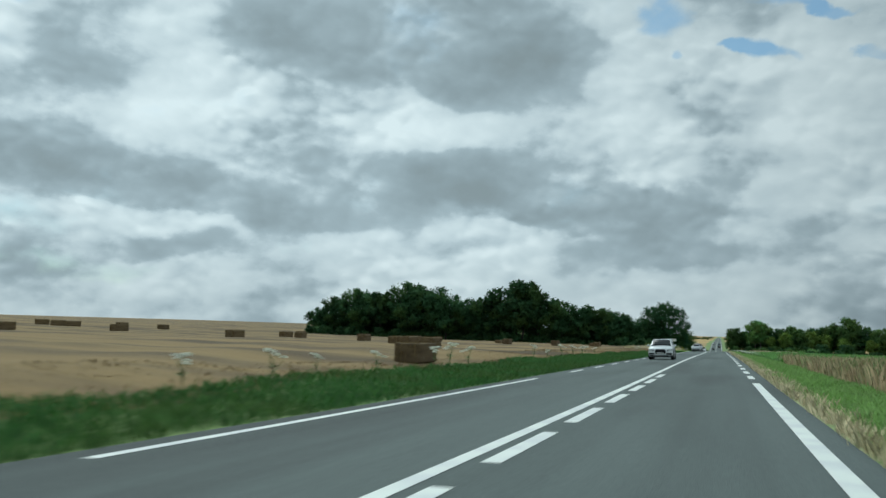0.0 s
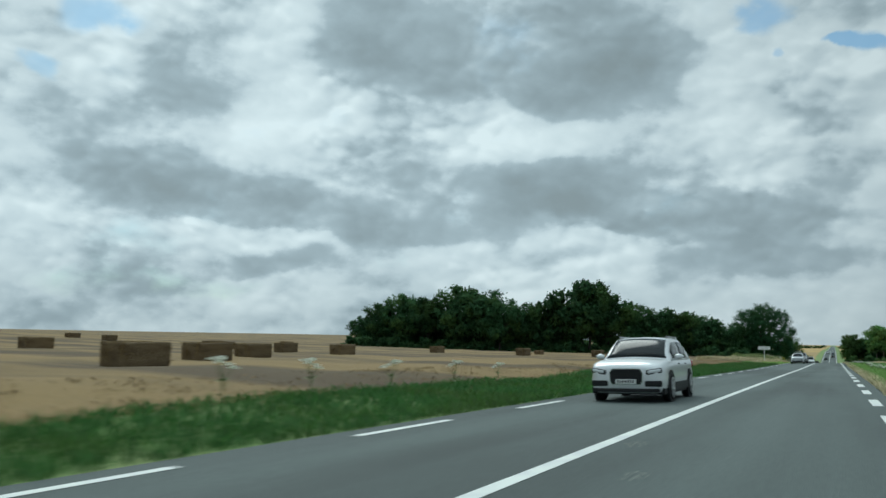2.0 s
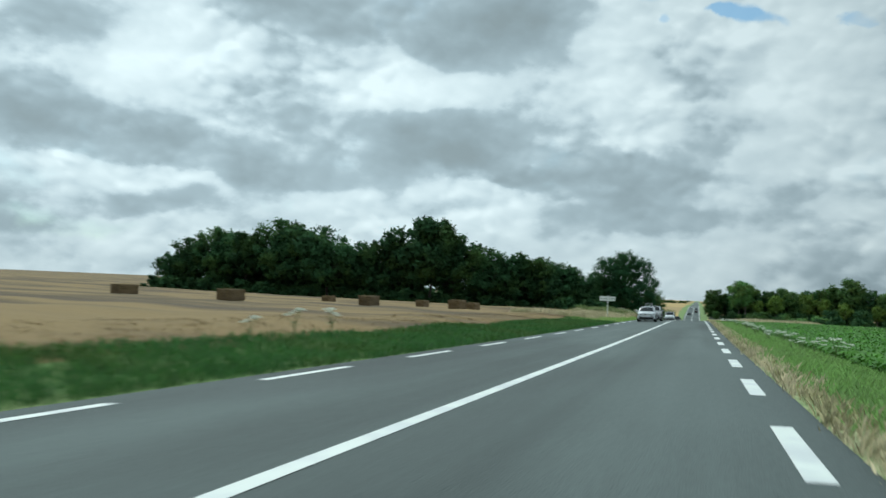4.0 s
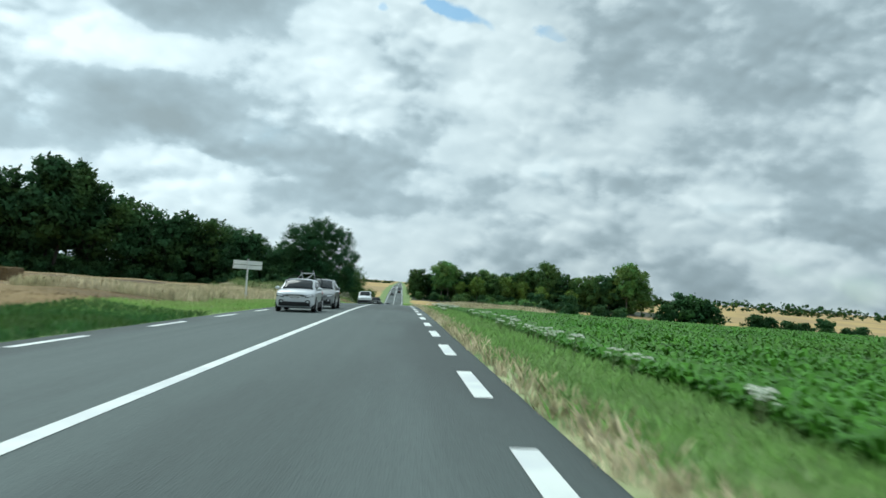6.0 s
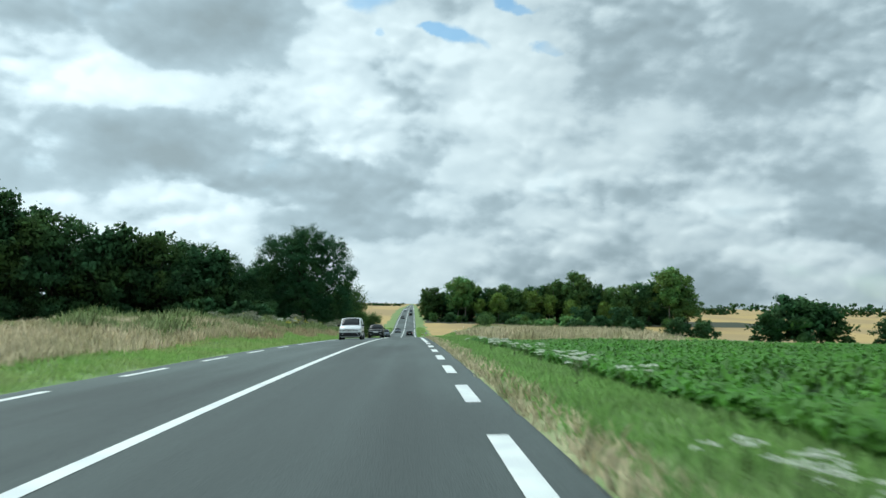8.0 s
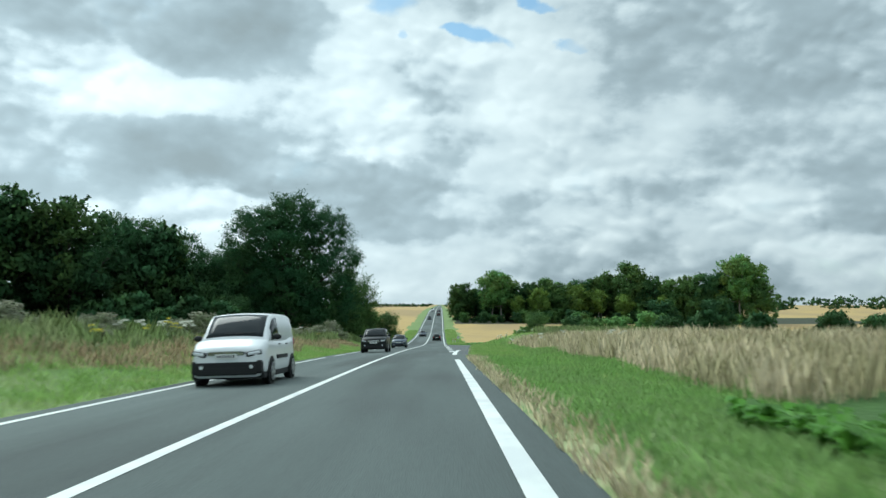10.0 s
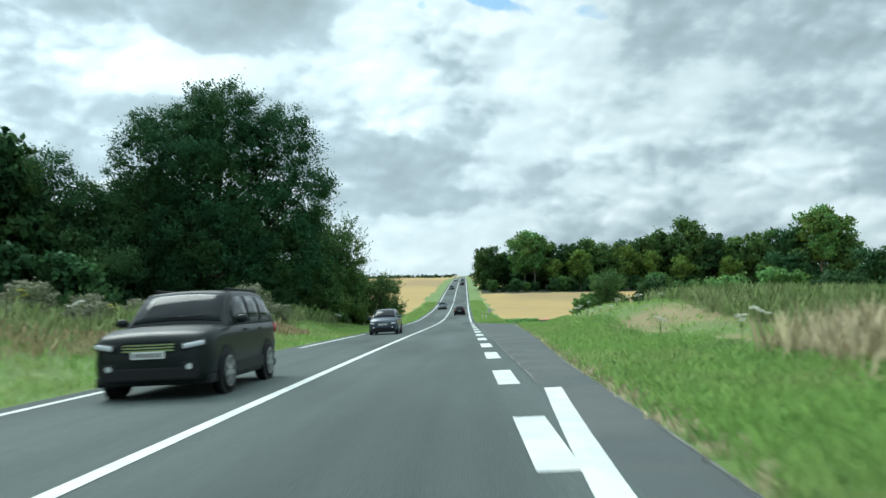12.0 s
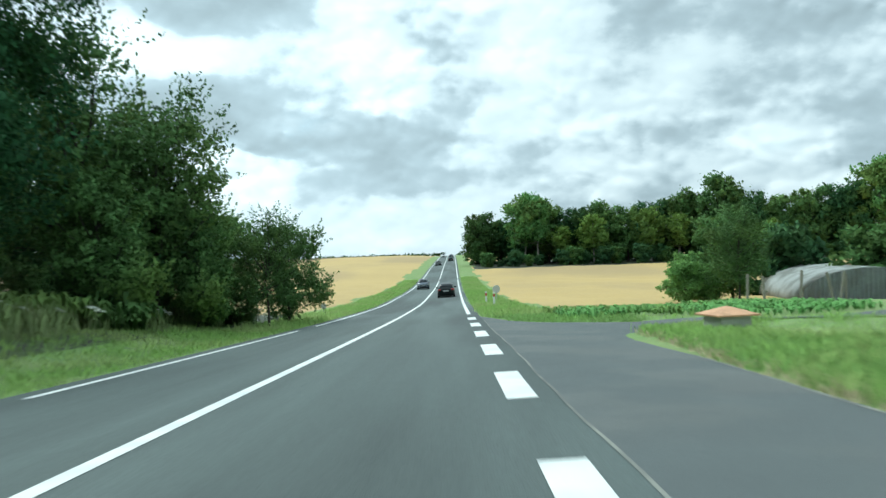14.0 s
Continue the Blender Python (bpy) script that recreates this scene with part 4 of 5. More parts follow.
for k in range(26):
    again(shrub, 12 + 4.3 * k + rr.uniform(-1.5, 1.5), 553 - 0.24 * max(0, 4.3 * k - 40) + rr.uniform(-2, 2), rr.uniform(0, 360), rr.uniform(1.2, 1.8))
for k in range(34):
    px = -166 + 4.1 * k
    again(shrub, px, 330 + max(0, (px + 75) * 0.3) + rr.uniform(-2, 2), rr.uniform(0, 360), rr.uniform(1.2, 1.7))
# hedge and bushes at the far side of the crop
for px, py, s in ((50, 322, 0.9), (54, 320, 0.8), (63.5, 314, 1.2), (68.5, 313, 1.65), (73.5, 313, 1.3), (83.8, 313, 0.95), (87.5, 313, 0.85), (91.5, 313, 0.75), (95, 313, 0.7), (100.5, 313, 0.95), (105, 313, 0.6), (109, 313, 0.72), (45, 330, 0.9), (40, 336, 1.0), (36, 342, 0.9)):
    again(shrub, px, py, rr.uniform(0, 360), s, 0.95)
# overgrown shrubs near the shed
lime = tree("shrub", 5, 5.5, random_lobes(5, 5.5, 9, 49, 0.02), 170, 36, 0.75, 0.17, "lime_leaf", "bark", 49, "fresh light green bush beside the farm track", 0.07)
stand(lime, 17.6, 364.6, 0, 0.42)
for px, py, s, src in ((27.4, 376.5, 1.05, shrub), (20.0, 366, 1.0, small), (19.0, 362, 0.62, airy), (16.5, 364, 0.5, lime), (19.0, 366, 0.45, lime), (18.2, 368, 0.6, lime), (30, 368, 0.9, bright), (34, 366, 1.0, bright), (39, 364, 1.1, bright), (32, 390, 0.36, green_a), (44, 372, 0.5, round_b), (52, 366, 0.5, round_b)):
    again(src, px, py, rr.uniform(0, 360), s)
# tree lines far off
def far_wood(x0, x1, y0, y1, high, label):
    n = max(10, int(abs(x1 - x0) / 6))
    u = np.linspace(0, 1, n)
    lobes = [(x0 + (x1 - x0) * k, y0 + (y1 - y0) * k + rng.uniform(-6, 6), gz(x0 + (x1 - x0) * k, y0 + (y1 - y0) * k) + high * 0.42, rng.uniform(5, 8), 5, high * rng.uniform(0.35, 0.62)) for k in u]
    V, F, N = crown_cloud(lobes, n * 9, 14, 2.2, 1.1, 0.4)
    return tagged(mesh_object("far_trees", V, F, "dark_leaf", normals=N), label, "trees", kind="stuff")


far_wood(-600, -12, 1330, 1300, 4, "dark tree line on the far ridge")
far_wood(14, 190, 1290, 1260, 4.5, "dark tree line on the far ridge")
far_wood(245, 365, 780, 690, 9, "dark copse on the wheat field's horizon")
far_wood(192, 226, 745, 740, 6, "low dark hedge on the horizon")
far_wood(440, 480, 700, 690, 5, "low dark hedge on the horizon")
far_wood(520, 1100, 1300, 900, 9, "hazy tree line on the horizon")


# ---- straw bales ----
def bale(w, d, h, seed):
    """A big square bale: rounded block of pressed flakes with ragged straw and twine."""
    top = new("straw_bale")
    bm = bmesh.new()
    box(bm, 0, 0, h / 2, w, d, h, 0.09)
    bmesh.ops.subdivide_edges(bm, edges=bm.edges[:], cuts=3, use_grid_fill=True)
    noise.seed_set(seed)
    for v in bm.verts:
        v.co += Vector((noise.noise(v.co * 2.1), noise.noise(v.co * 2.1 + Vector((9, 0, 0))), 0.6 * noise.noise(v.co * 2.1 + Vector((0, 9, 0))))) * 0.075
        v.co.z = max(v.co.z, 0.0)
    part("pressed_straw", bm, "straw", top, smooth=True)
    bm = bmesh.new()
    for k in range(5):
        y = -d / 2 + d * (k + 0.5) / 5
        box(bm, 0, y, h / 2, w + 0.03, 0.015, h + 0.03)
    part("twine", bm, "straw_blade", top)
    n = 420
    P = np.column_stack([rng.uniform(-w / 2, w / 2, n), rng.uniform(-d / 2, d / 2, n), rng.uniform(0, h, n)])
    face = rng.integers(0, 5, n)
    for f_, (ax, val) in enumerate(((0, w / 2), (0, -w / 2), (1, d / 2), (1, -d / 2), (2, h))):
        P[face == f_, ax] = val
    D = rng.normal(size=(n, 3)) * 0.11
    S = rng.normal(size=(n, 3)) * 0.012
    V = np.stack([P - S, P + S, P + D], 1).reshape(-1, 3)
    tagged(mesh_object("loose_straw", V, np.arange(3 * n).reshape(-1, 3), "straw_blade", parent=top), kind="stuff")
    return tagged(top, "weathered brown rectangular straw bale on the stubble", "straw bale", "bales on the stubble field")


first = bale(2.7, 1.35, 1.04, 4)
other = bale(2.5, 1.3, 1.0, 9)
BALES = [(-13.1, 40.6, 87), (-22.6, 68.9, 91), (-29.5, 80.5, 88), (-35.2, 91.4, 84), (-51.3, 116.4, 92), (-67.7, 125.2, 95), (-72.3, 128, 88), (-58.6, 91.3, 86), (-41.0, 112, 90)]
BALES2 = [(-117, 150, 90), (-88, 103, 85), (-81, 75, 92), (-122, 124.5, 45), (-124.6, 123.0, 50), (-119.6, 126, 42), (-53, 205, 90), (-39, 210, 90), (-27, 197, 88), (-54, 159, 90), (-37, 152.4, 88), (-133, 155, 90), (-95, 174, 84), (-30.7, 169, 90), (-22.8, 175.5, 88)]
stand(first, *BALES[0])
stand(other, *BALES[1])
for k, (px, py, turn) in enumerate(BALES[2:] + BALES2):
    again((first, other)[k % 2], px, py, turn)


# ---- vehicles ----
material("paint_silver", (0.66, 0.68, 0.69), 0.32, metal=0.35, vary=0.06, bump=0.0, coat=0.7)
material("paint_white", (0.66, 0.68, 0.69), 0.38, vary=0.06, bump=0.0, coat=0.5)
material("paint_pearl", (0.56, 0.58, 0.60), 0.34, metal=0.2, vary=0.06, bump=0.0, coat=0.6)
material("paint_grey", (0.24, 0.25, 0.25), 0.32, metal=0.4, vary=0.06, bump=0.0, coat=0.7)
material("paint_black", (0.008, 0.012, 0.012), 0.35, vary=0.1, bump=0.0, coat=0.08, spec=0.2)
material("paint_slate", (0.040, 0.060, 0.088), 0.32, metal=0.2, vary=0.08, bump=0.0, coat=0.3, spec=0.4)
material("trim_black", (0.014, 0.015, 0.016), 0.6, vary=0.2, bump=0.1, spec=0.25)
material("rubber", (0.014, 0.014, 0.015), 0.85, vary=0.2, bump=0.2, spec=0.25)
material("rim_metal", (0.42, 0.43, 0.44), 0.35, metal=0.8, vary=0.1, bump=0.0)
material("chrome", (0.65, 0.66, 0.67), 0.15, metal=1.0, vary=0.05, bump=0.0)
material("car_glass", (0.010, 0.014, 0.016), 0.10, vary=0.1, bump=0.0, coat=0.0, spec=0.2)
material("lamp_glass", (0.62, 0.64, 0.66), 0.12, vary=0.15, fine=30, bump=0.0, coat=0.8)
material("lamp_red", (0.35, 0.02, 0.02), 0.2, vary=0.1, bump=0.0, coat=0.8)
material("plate_white", (0.70, 0.71, 0.69), 0.5, vary=0.05, bump=0.0)
material("plate_ink", (0.05, 0.05, 0.055), 0.6, vary=0.05, bump=0.0)


def smooth_table(table, n):
    """Resamples rows of numbers (first column ascending) by a smooth curve."""
    t = np.asarray(table, float)
    y = np.concatenate([np.linspace(a, b, max(2, int(n * (b - a) / (t[-1, 0] - t[0, 0])) + 1))[:-1] for a, b in zip(t[:-1, 0], t[1:, 0])] + [[t[-1, 0]]])
    cols = [y]
    for c in range(1, t.shape[1]):
        d = np.gradient(t[:, c], t[:, 0])
        k = np.clip(np.searchsorted(t[:, 0], y, side="right") - 1, 0, len(t) - 2)
        h = t[k + 1, 0] - t[k, 0]
        u = (y - t[k, 0]) / h
        sl = (t[k + 1, c] - t[k, c]) / h
        d0, d1 = np.where(np.abs(d[k]) > 3 * np.abs(sl), 3 * sl, d[k]), np.where(np.abs(d[k + 1]) > 3 * np.abs(sl), 3 * sl, d[k + 1])
        cols.append((2 * u**3 - 3 * u**2 + 1) * t[k, c] + (u**3 - 2 * u**2 + u) * h * d0 + (-2 * u**3 + 3 * u**2) * t[k + 1, c] + (u**3 - u**2) * h * d1)
    return np.column_stack(cols)


def loft(name, rings, mat, parent, label=""):
    """A skin over mirrored half rings of (x, y, z) points."""
    bm = bmesh.new()
    rows = []
    for ring in rings:
        full = [(-x, y, z) for x, y, z in ring[::-1] if x > 1e-4] + [p for p in ring]
        rows.append([bm.verts.new(p) for p in full])
    for a, b in zip(rows[:-1], rows[1:]):
        for k in range(len(a)):
            j = (k + 1) % len(a)
            bm.faces.new((a[k], a[j], b[j], b[k]))
    for row in (rows[0], rows[-1]):
        try:
            bm.faces.new(row)
        except ValueError:
            pass
    bmesh.ops.recalc_face_normals(bm, faces=bm.faces)
    return part(name, bm, mat, parent, label, smooth=True)


def patch(name, points, mat, parent, label="", thick=0.012):
    """A thin shell from a grid of points, thickened inwards."""
    bm = bmesh.new()
    rows = [[bm.verts.new(p) for p in r] for r in points]
    for a, b in zip(rows[:-1], rows[1:]):
        for k in range(len(a) - 1):
            bm.faces.new((a[k], a[k + 1], b[k + 1], b[k]))
    bmesh.ops.recalc_face_normals(bm, faces=bm.faces)
    bmesh.ops.solidify(bm, geom=bm.faces[:], thickness=thick)
    return part(name, bm, mat, parent, label, smooth=True)


def wheel(parent, x, y, r, width, rim="rim_metal"):
    hub = new("wheel")
    hub.parent = parent
    hub.location = (x, y, r)
    side = 1 if x > 0 else -1
    bm = bmesh.new()
    turn = Matrix.Rotation(radians(90), 4, "Y")
    bmesh.ops.create_cone(bm, cap_ends=True, segments=28, radius1=r, radius2=r, depth=width, matrix=turn)
    bmesh.ops.bevel(bm, geom=[e for e in bm.edges if len(e.link_faces) == 2 and abs(e.verts[0].co.x - e.verts[1].co.x) < 1e-5], offset=0.035, segments=2, affect="EDGES")
    part("tyre", bm, "rubber", hub, smooth=True)
    bm = bmesh.new()
    bmesh.ops.create_cone(bm, cap_ends=True, segments=24, radius1=r * 0.30, radius2=r * 0.22, depth=0.03, matrix=Matrix.Translation((side * (width / 2 + 0.006), 0, 0)) @ turn)
    for k in range(7):
        m = Matrix.Translation((side * (width / 2 + 0.004), 0, 0)) @ Matrix.Rotation(k * 2 * math.pi / 7, 4, "X")
        box(bm, 0, 0, r * 0.42, 0.022, r * 0.17, r * 0.5, m=m)
    for k in range(24):
        a = k * math.pi / 12
        box(bm, 0, 0, r * 0.66, 0.024, r * 0.18, r * 0.07, m=Matrix.Translation((side * (width / 2 + 0.004), 0, 0)) @ Matrix.Rotation(a, 4, "X"))
    part("rim", bm, rim, hub, "spoked metal wheel rim")
    return hub


def vehicle(name, label, category, paint, L, W, H, clear, nose, hood, belt, base_y, roof_y, rear_y, tail_y, axles, r, top=0.74, lower="trim_black", side_glass=((0.0, 0.45), (0.48, 0.86)), rear=False, rails=False, back_z=None, face="wide"):
    """A road vehicle whose nose points along -y, standing on z = 0."""
    car = new(name)
    half = W / 2
    back_z = back_z or belt + 0.03
    body = smooth_table([(0.0, half * 0.80, clear + 0.10, nose - 0.16), (0.06, half * 0.90, clear + 0.02, nose - 0.06), (0.25, half * 0.97, clear, nose), (base_y * 0.6, half, clear, (nose + hood) / 2 + 0.035), (base_y, half, clear, hood),
                         (roof_y, half, clear, belt), (L * 0.72, half, clear, belt + 0.01), (L - 0.28, half * 0.98, clear + 0.02, back_z), (L - 0.06, half * 0.93, clear + 0.05, back_z - 0.03), (L, half * 0.84, clear + 0.14, back_z - 0.12)], 34)
    rings = []
    for y, w, zb, zs in body:
        h = zs - zb
        rings.append([(0, y, zb), (w * 0.80, y, zb), (w * 0.93, y, zb + 0.05 * h), (w * 0.985, y, zb + 0.22 * h), (w, y, zb + 0.50 * h), (w * 0.975, y, zb + 0.70 * h), (w * 0.985, y, zb + 0.82 * h), (w * 0.94, y, zb + 0.95 * h), (w * 0.85, y, zs), (w * 0.45, y, zs + 0.025), (0, y, zs + 0.032)])
    loft("body", rings, paint, car)
    cab = smooth_table([(base_y - 0.03, half * 0.88, hood - 0.02), ((base_y + roof_y) / 2, half * (0.86 + top) / 2, (hood + H) / 2 + 0.05), (roof_y, half * top, H - 0.035), ((roof_y + rear_y) / 2, half * top, H), (rear_y, half * top * 0.98, H - 0.05), ((rear_y + tail_y) / 2, half * (top + 0.80) / 2, (H + back_z) / 2 + 0.06), (tail_y, half * 0.84, back_z)], 30)

    def side_x(y, z):
        wt, zt = np.interp(y, cab[:, 0], cab[:, 1]), np.interp(y, cab[:, 0], cab[:, 2])
        u = np.clip((z - (belt - 0.05)) / max(0.05, zt - 0.06 - belt + 0.05), 0, 1)
        return half * 0.925 + (wt - half * 0.925) * u + 0.035 * math.sin(math.pi * u) * half

    rings = []
    for y, w, zt in cab:
        zl = min(belt - 0.05, zt - 0.02)
        ring = [(side_x(y, zl + (zt - 0.06 - zl) * u), y, zl + max(0.0, zt - 0.06 - zl) * u) for u in (0, 0.33, 0.66, 1.0)]
        xe = ring[-1][0]
        rings.append(ring + [(xe * 0.94, y, zt - 0.018), (xe * 0.75, y, zt), (xe * 0.4, y, zt + 0.02), (0, y, zt + 0.028)])
    loft("cabin", rings, paint, car)

    def top_at(y, u):
        zt = float(np.interp(y, cab[:, 0], cab[:, 2]))
        x = float(side_x(y, zt - 0.06))
        z = zt + 0.028 - 0.028 * min(1, abs(u) / 0.75) ** 2 - max(0, abs(u) - 0.75) * 0.10
        return x * u, z

    def screen(nm, ya, yb, out, mat="car_glass"):
        pts = []
        for y in np.linspace(ya, yb, 7):
            row = []
            for u in np.linspace(-0.90, 0.90, 9):
                x, z = top_at(y, u)
                row.append((x, y + out * 0.010, z + 0.010))
            pts.append(row)
        return patch(nm, pts, mat, car)

    screen("windscreen", base_y + 0.06, roof_y - 0.06, -1)
    if tail_y - rear_y > 0.05:
        screen("rear_window", rear_y + 0.05, rear_y + (tail_y - rear_y) * 0.80, 1)
    span0, span1 = base_y + 0.42 * (roof_y - base_y), rear_y + 0.55 * (tail_y - rear_y)
    for sgn in (-1, 1):
        for a, b in side_glass:
            ya, yb = span0 + (span1 - span0) * a, span0 + (span1 - span0) * b
            pts = []
            for y in np.linspace(ya, yb, 6):
                zt = float(np.interp(y, cab[:, 0], cab[:, 2])) - 0.11
                z0 = belt + 0.02 + 0.02 * (y - base_y) / L
                pts.append([(sgn * (float(side_x(y, z)) + 0.006), y, z) for z in np.linspace(z0, max(z0 + 0.02, zt), 4)])
            patch("side_window", pts, "car_glass", car)
    bm = bmesh.new()
    box(bm, 0, L / 2, clear + 0.06, W * 0.965, L * 0.93, 0.16, 0.04)
    part("sill", bm, lower, car, "dark lower sill and underbody")
    wide = 0.21 if W < 1.8 else 0.235
    for ay in axles:
        for sgn in (-1, 1):
            bm = bmesh.new()
            bmesh.ops.create_cone(bm, cap_ends=True, segments=28, radius1=r * 1.16, radius2=r * 1.16, depth=0.06, matrix=Matrix.Translation((sgn * (half - 0.018), ay, r * 1.02)) @ Matrix.Rotation(radians(90), 4, "Y"))
            part("wheel_arch", bm, "trim_black", car)
            wheel(car, sgn * (half - wide / 2 + 0.030), ay, r, wide)
    # nose
    gw, gh = {"wide": (0.46, 0.15), "tall": (0.42, 0.36), "slim": (0.50, 0.09)}[face]
    gzc = nose - 0.14 - gh / 2
    if face == "tall":
        for sgn in (-1, 1):
            bm = bmesh.new()
            box(bm, sgn * half * 0.70, 0.045, clear + 0.25, W * 0.22, 0.14, 0.15, 0.04)
            part("side_intake", bm, "trim_black", car, "dark side air intake")
        bm = bmesh.new()
        box(bm, 0, 0.05, clear + 0.085, W * 0.86, 0.16, 0.09, 0.03)
        part("bumper_lip", bm, "trim_black", car, "dark lower bumper lip")
    else:
        bm = bmesh.new()
        box(bm, 0, 0.055, clear + 0.17, W * 0.80, 0.14, 0.20, 0.03)
        part("bumper_grille", bm, "trim_black", car, "dark lower air intake")

    def shield(grow, y0, y1):
        """An eight-sided plate with cut corners, for the grille and its surround."""
        bm = bmesh.new()
        w, h = W * gw / 2 + grow, gh / 2 + grow
        ring = [(-w * 0.86, -h), (w * 0.86, -h), (w * 0.97, -h * 0.6), (w, h * 0.5), (w * 0.84, h), (-w * 0.84, h), (-w, h * 0.5), (-w * 0.97, -h * 0.6)]
        front, back = [bm.verts.new((x, y0, gzc + z)) for x, z in ring], [bm.verts.new((x, y1, gzc + z)) for x, z in ring]
        bm.faces.new(front)
        bm.faces.new(back[::-1])
        for k in range(8):
            bm.faces.new((front[k], back[k], back[(k + 1) % 8], front[(k + 1) % 8]))
        bmesh.ops.recalc_face_normals(bm, faces=bm.faces)
        return bm

    grille = part("grille", shield(0.0, -0.020, 0.05), "trim_black", car)
    part("grille_frame", shield(0.018, -0.008, 0.05), "chrome" if face == "tall" else paint, grille)
    bm = bmesh.new()
    for k in range(3):
        box(bm, 0, -0.024, gzc - gh * 0.3 + gh * 0.3 * k, W * gw * 0.92, 0.012, 0.026 if face == "wide" else 0.014)
    part("grille_bar", bm, "trim_black" if face == "tall" else "chrome", grille, "chrome grille bars")
    for sgn in (-1, 1):
        if not rear and face != "tall":
            bm = bmesh.new()
            box(bm, sgn * half * 0.66, 0.035, clear + 0.27, W * 0.13, 0.10, 0.17, 0.04)
            pod = part("fog_pod", bm, "trim_black", car, "dark fog lamp surround")
            bm = bmesh.new()
            tube(bm, (sgn * half * 0.66, -0.028, clear + 0.27), (sgn * half * 0.66, 0.0, clear + 0.27), 0.045, 0.05, 14)
            part("fog_lamp", bm, "lamp_glass", pod, "round clear fog lamp")
        if rails:
            bm = bmesh.new()
            box(bm, sgn * (half + 0.004), (axles[0] + axles[1]) / 2, clear + 0.16, 0.03, axles[1] - axles[0] - 2.3 * r, 0.20, 0.012)
            part("door_cladding", bm, "trim_black", car, "unpainted dark side cladding")
        bm = bmesh.new()
        tilt = Matrix.Translation((sgn * half * 0.72, 0.045, nose - 0.19)) @ Matrix.Rotation(radians(sgn * 17), 4, "Z") @ Matrix.Rotation(radians(-sgn * 9), 4, "Y")
        box(bm, 0, -0.012, 0.004, W * 0.175, 0.11, 0.085, 0.03, m=tilt)
        lens = part("headlight", bm, "lamp_glass", car, "clear glass headlight", smooth=True)
        bm = bmesh.new()
        box(bm, 0, 0.0, 0, W * 0.205, 0.11, 0.125, 0.035, m=tilt)
        part("housing", bm, "trim_black", lens, smooth=True)
        bm = bmesh.new()
        bmesh.ops.create_uvsphere(bm, u_segments=12, v_segments=8, radius=0.055, matrix=Matrix.Translation((sgn * half * 0.70, 0.03, clear + 0.20)) @ Matrix.Diagonal((1.2, 0.6, 1, 1)))
        part("fog_lamp", bm, "lamp_glass", car, smooth=True)
        bm = bmesh.new()
        bmesh.ops.create_uvsphere(bm, u_segments=14, v_segments=8, radius=1.0, matrix=Matrix.Translation((sgn * (half + 0.09), base_y + 0.45 * (roof_y - base_y), belt + 0.07)) @ Matrix.Diagonal((0.12, 0.06, 0.075, 1)))
        tube(bm, (sgn * (half - 0.05), base_y + 0.45 * (roof_y - base_y), belt + 0.0), (sgn * (half + 0.05), base_y + 0.45 * (roof_y - base_y), belt + 0.04), 0.02, 0.02, 6)
        part("mirror", bm, paint if paint != "paint_white" or face == "wide" else "trim_black", car, smooth=True)
        for hy in (0.46, 0.68):
            bm = bmesh.new()
            box(bm, sgn * (half * 0.985), L * hy, belt - 0.12, 0.03, 0.18, 0.03, 0.008)
            part("door_handle", bm, "trim_black", car)
        bm = bmesh.new()
        bmesh.ops.create_cube(bm, size=1.0, matrix=Matrix.Translation((sgn * half * 0.80, L - 0.06, back_z - 0.17)) @ Matrix.Rotation(radians(-sgn * 18), 4, "Z") @ Matrix.Diagonal((W * 0.17, 0.12, 0.20, 1)))
        bmesh.ops.bevel(bm, geom=bm.edges[:], offset=0.03, segments=2, affect="EDGES")
        part("tail_light", bm, "lamp_red", car, "red tail light", smooth=True)
        if rails:
            bm = bmesh.new()
            tube(bm, (sgn * half * 0.66, roof_y + 0.1, H + 0.02), (sgn * half * 0.66, rear_y - 0.1, H + 0.02), 0.02, 0.02, 6)
            for ry in (roof_y + 0.12, rear_y - 0.12):
                tube(bm, (sgn * half * 0.66, ry, H - 0.06), (sgn * half * 0.66, ry, H + 0.02), 0.02, 0.02, 6)
            part("roof_rail", bm, "chrome" if rails == "chrome" else "trim_black", car)
        bm = bmesh.new()
        x0, z0 = top_at(base_y + 0.1, 0.2)
        tube(bm, (sgn * 0.15 - 0.12, base_y + 0.05, z0 + 0.02), (sgn * 0.15 + 0.35, base_y + 0.10, z0 + 0.05), 0.009, 0.006, 5)
        part("wiper", bm, "trim_black", car)
    for y, z, out in ((-0.045, max(clear + 0.30, gzc - gh * 0.75), -1), (L + 0.012, back_z - 0.30, 1)):
        bm = bmesh.new()
        box(bm, 0, y, z, 0.52, 0.012, 0.11, 0.004)
        plate = part("number_plate", bm, "plate_white", car, "plain white number plate")
        for k in range(7):
            bm = bmesh.new()
            box(bm, -0.19 + 0.063 * k, y + out * 0.008, z, 0.036, 0.006, 0.065)
            part("plate_bar", bm, "plate_ink", plate)
    return tagged(car, label, category, "cars on the road")


def park(ob, x, y, turn=0.0):
    pitch = math.degrees(math.atan2(float(road_z(y + 2) - road_z(y - 2)), 4.0))
    m = pose(x, y, float(road_top(x, y)), pitch, -1.8, 0) @ pose(0, 0, 0, 0, 0, turn)
    ob.matrix_basis = m
    return ob


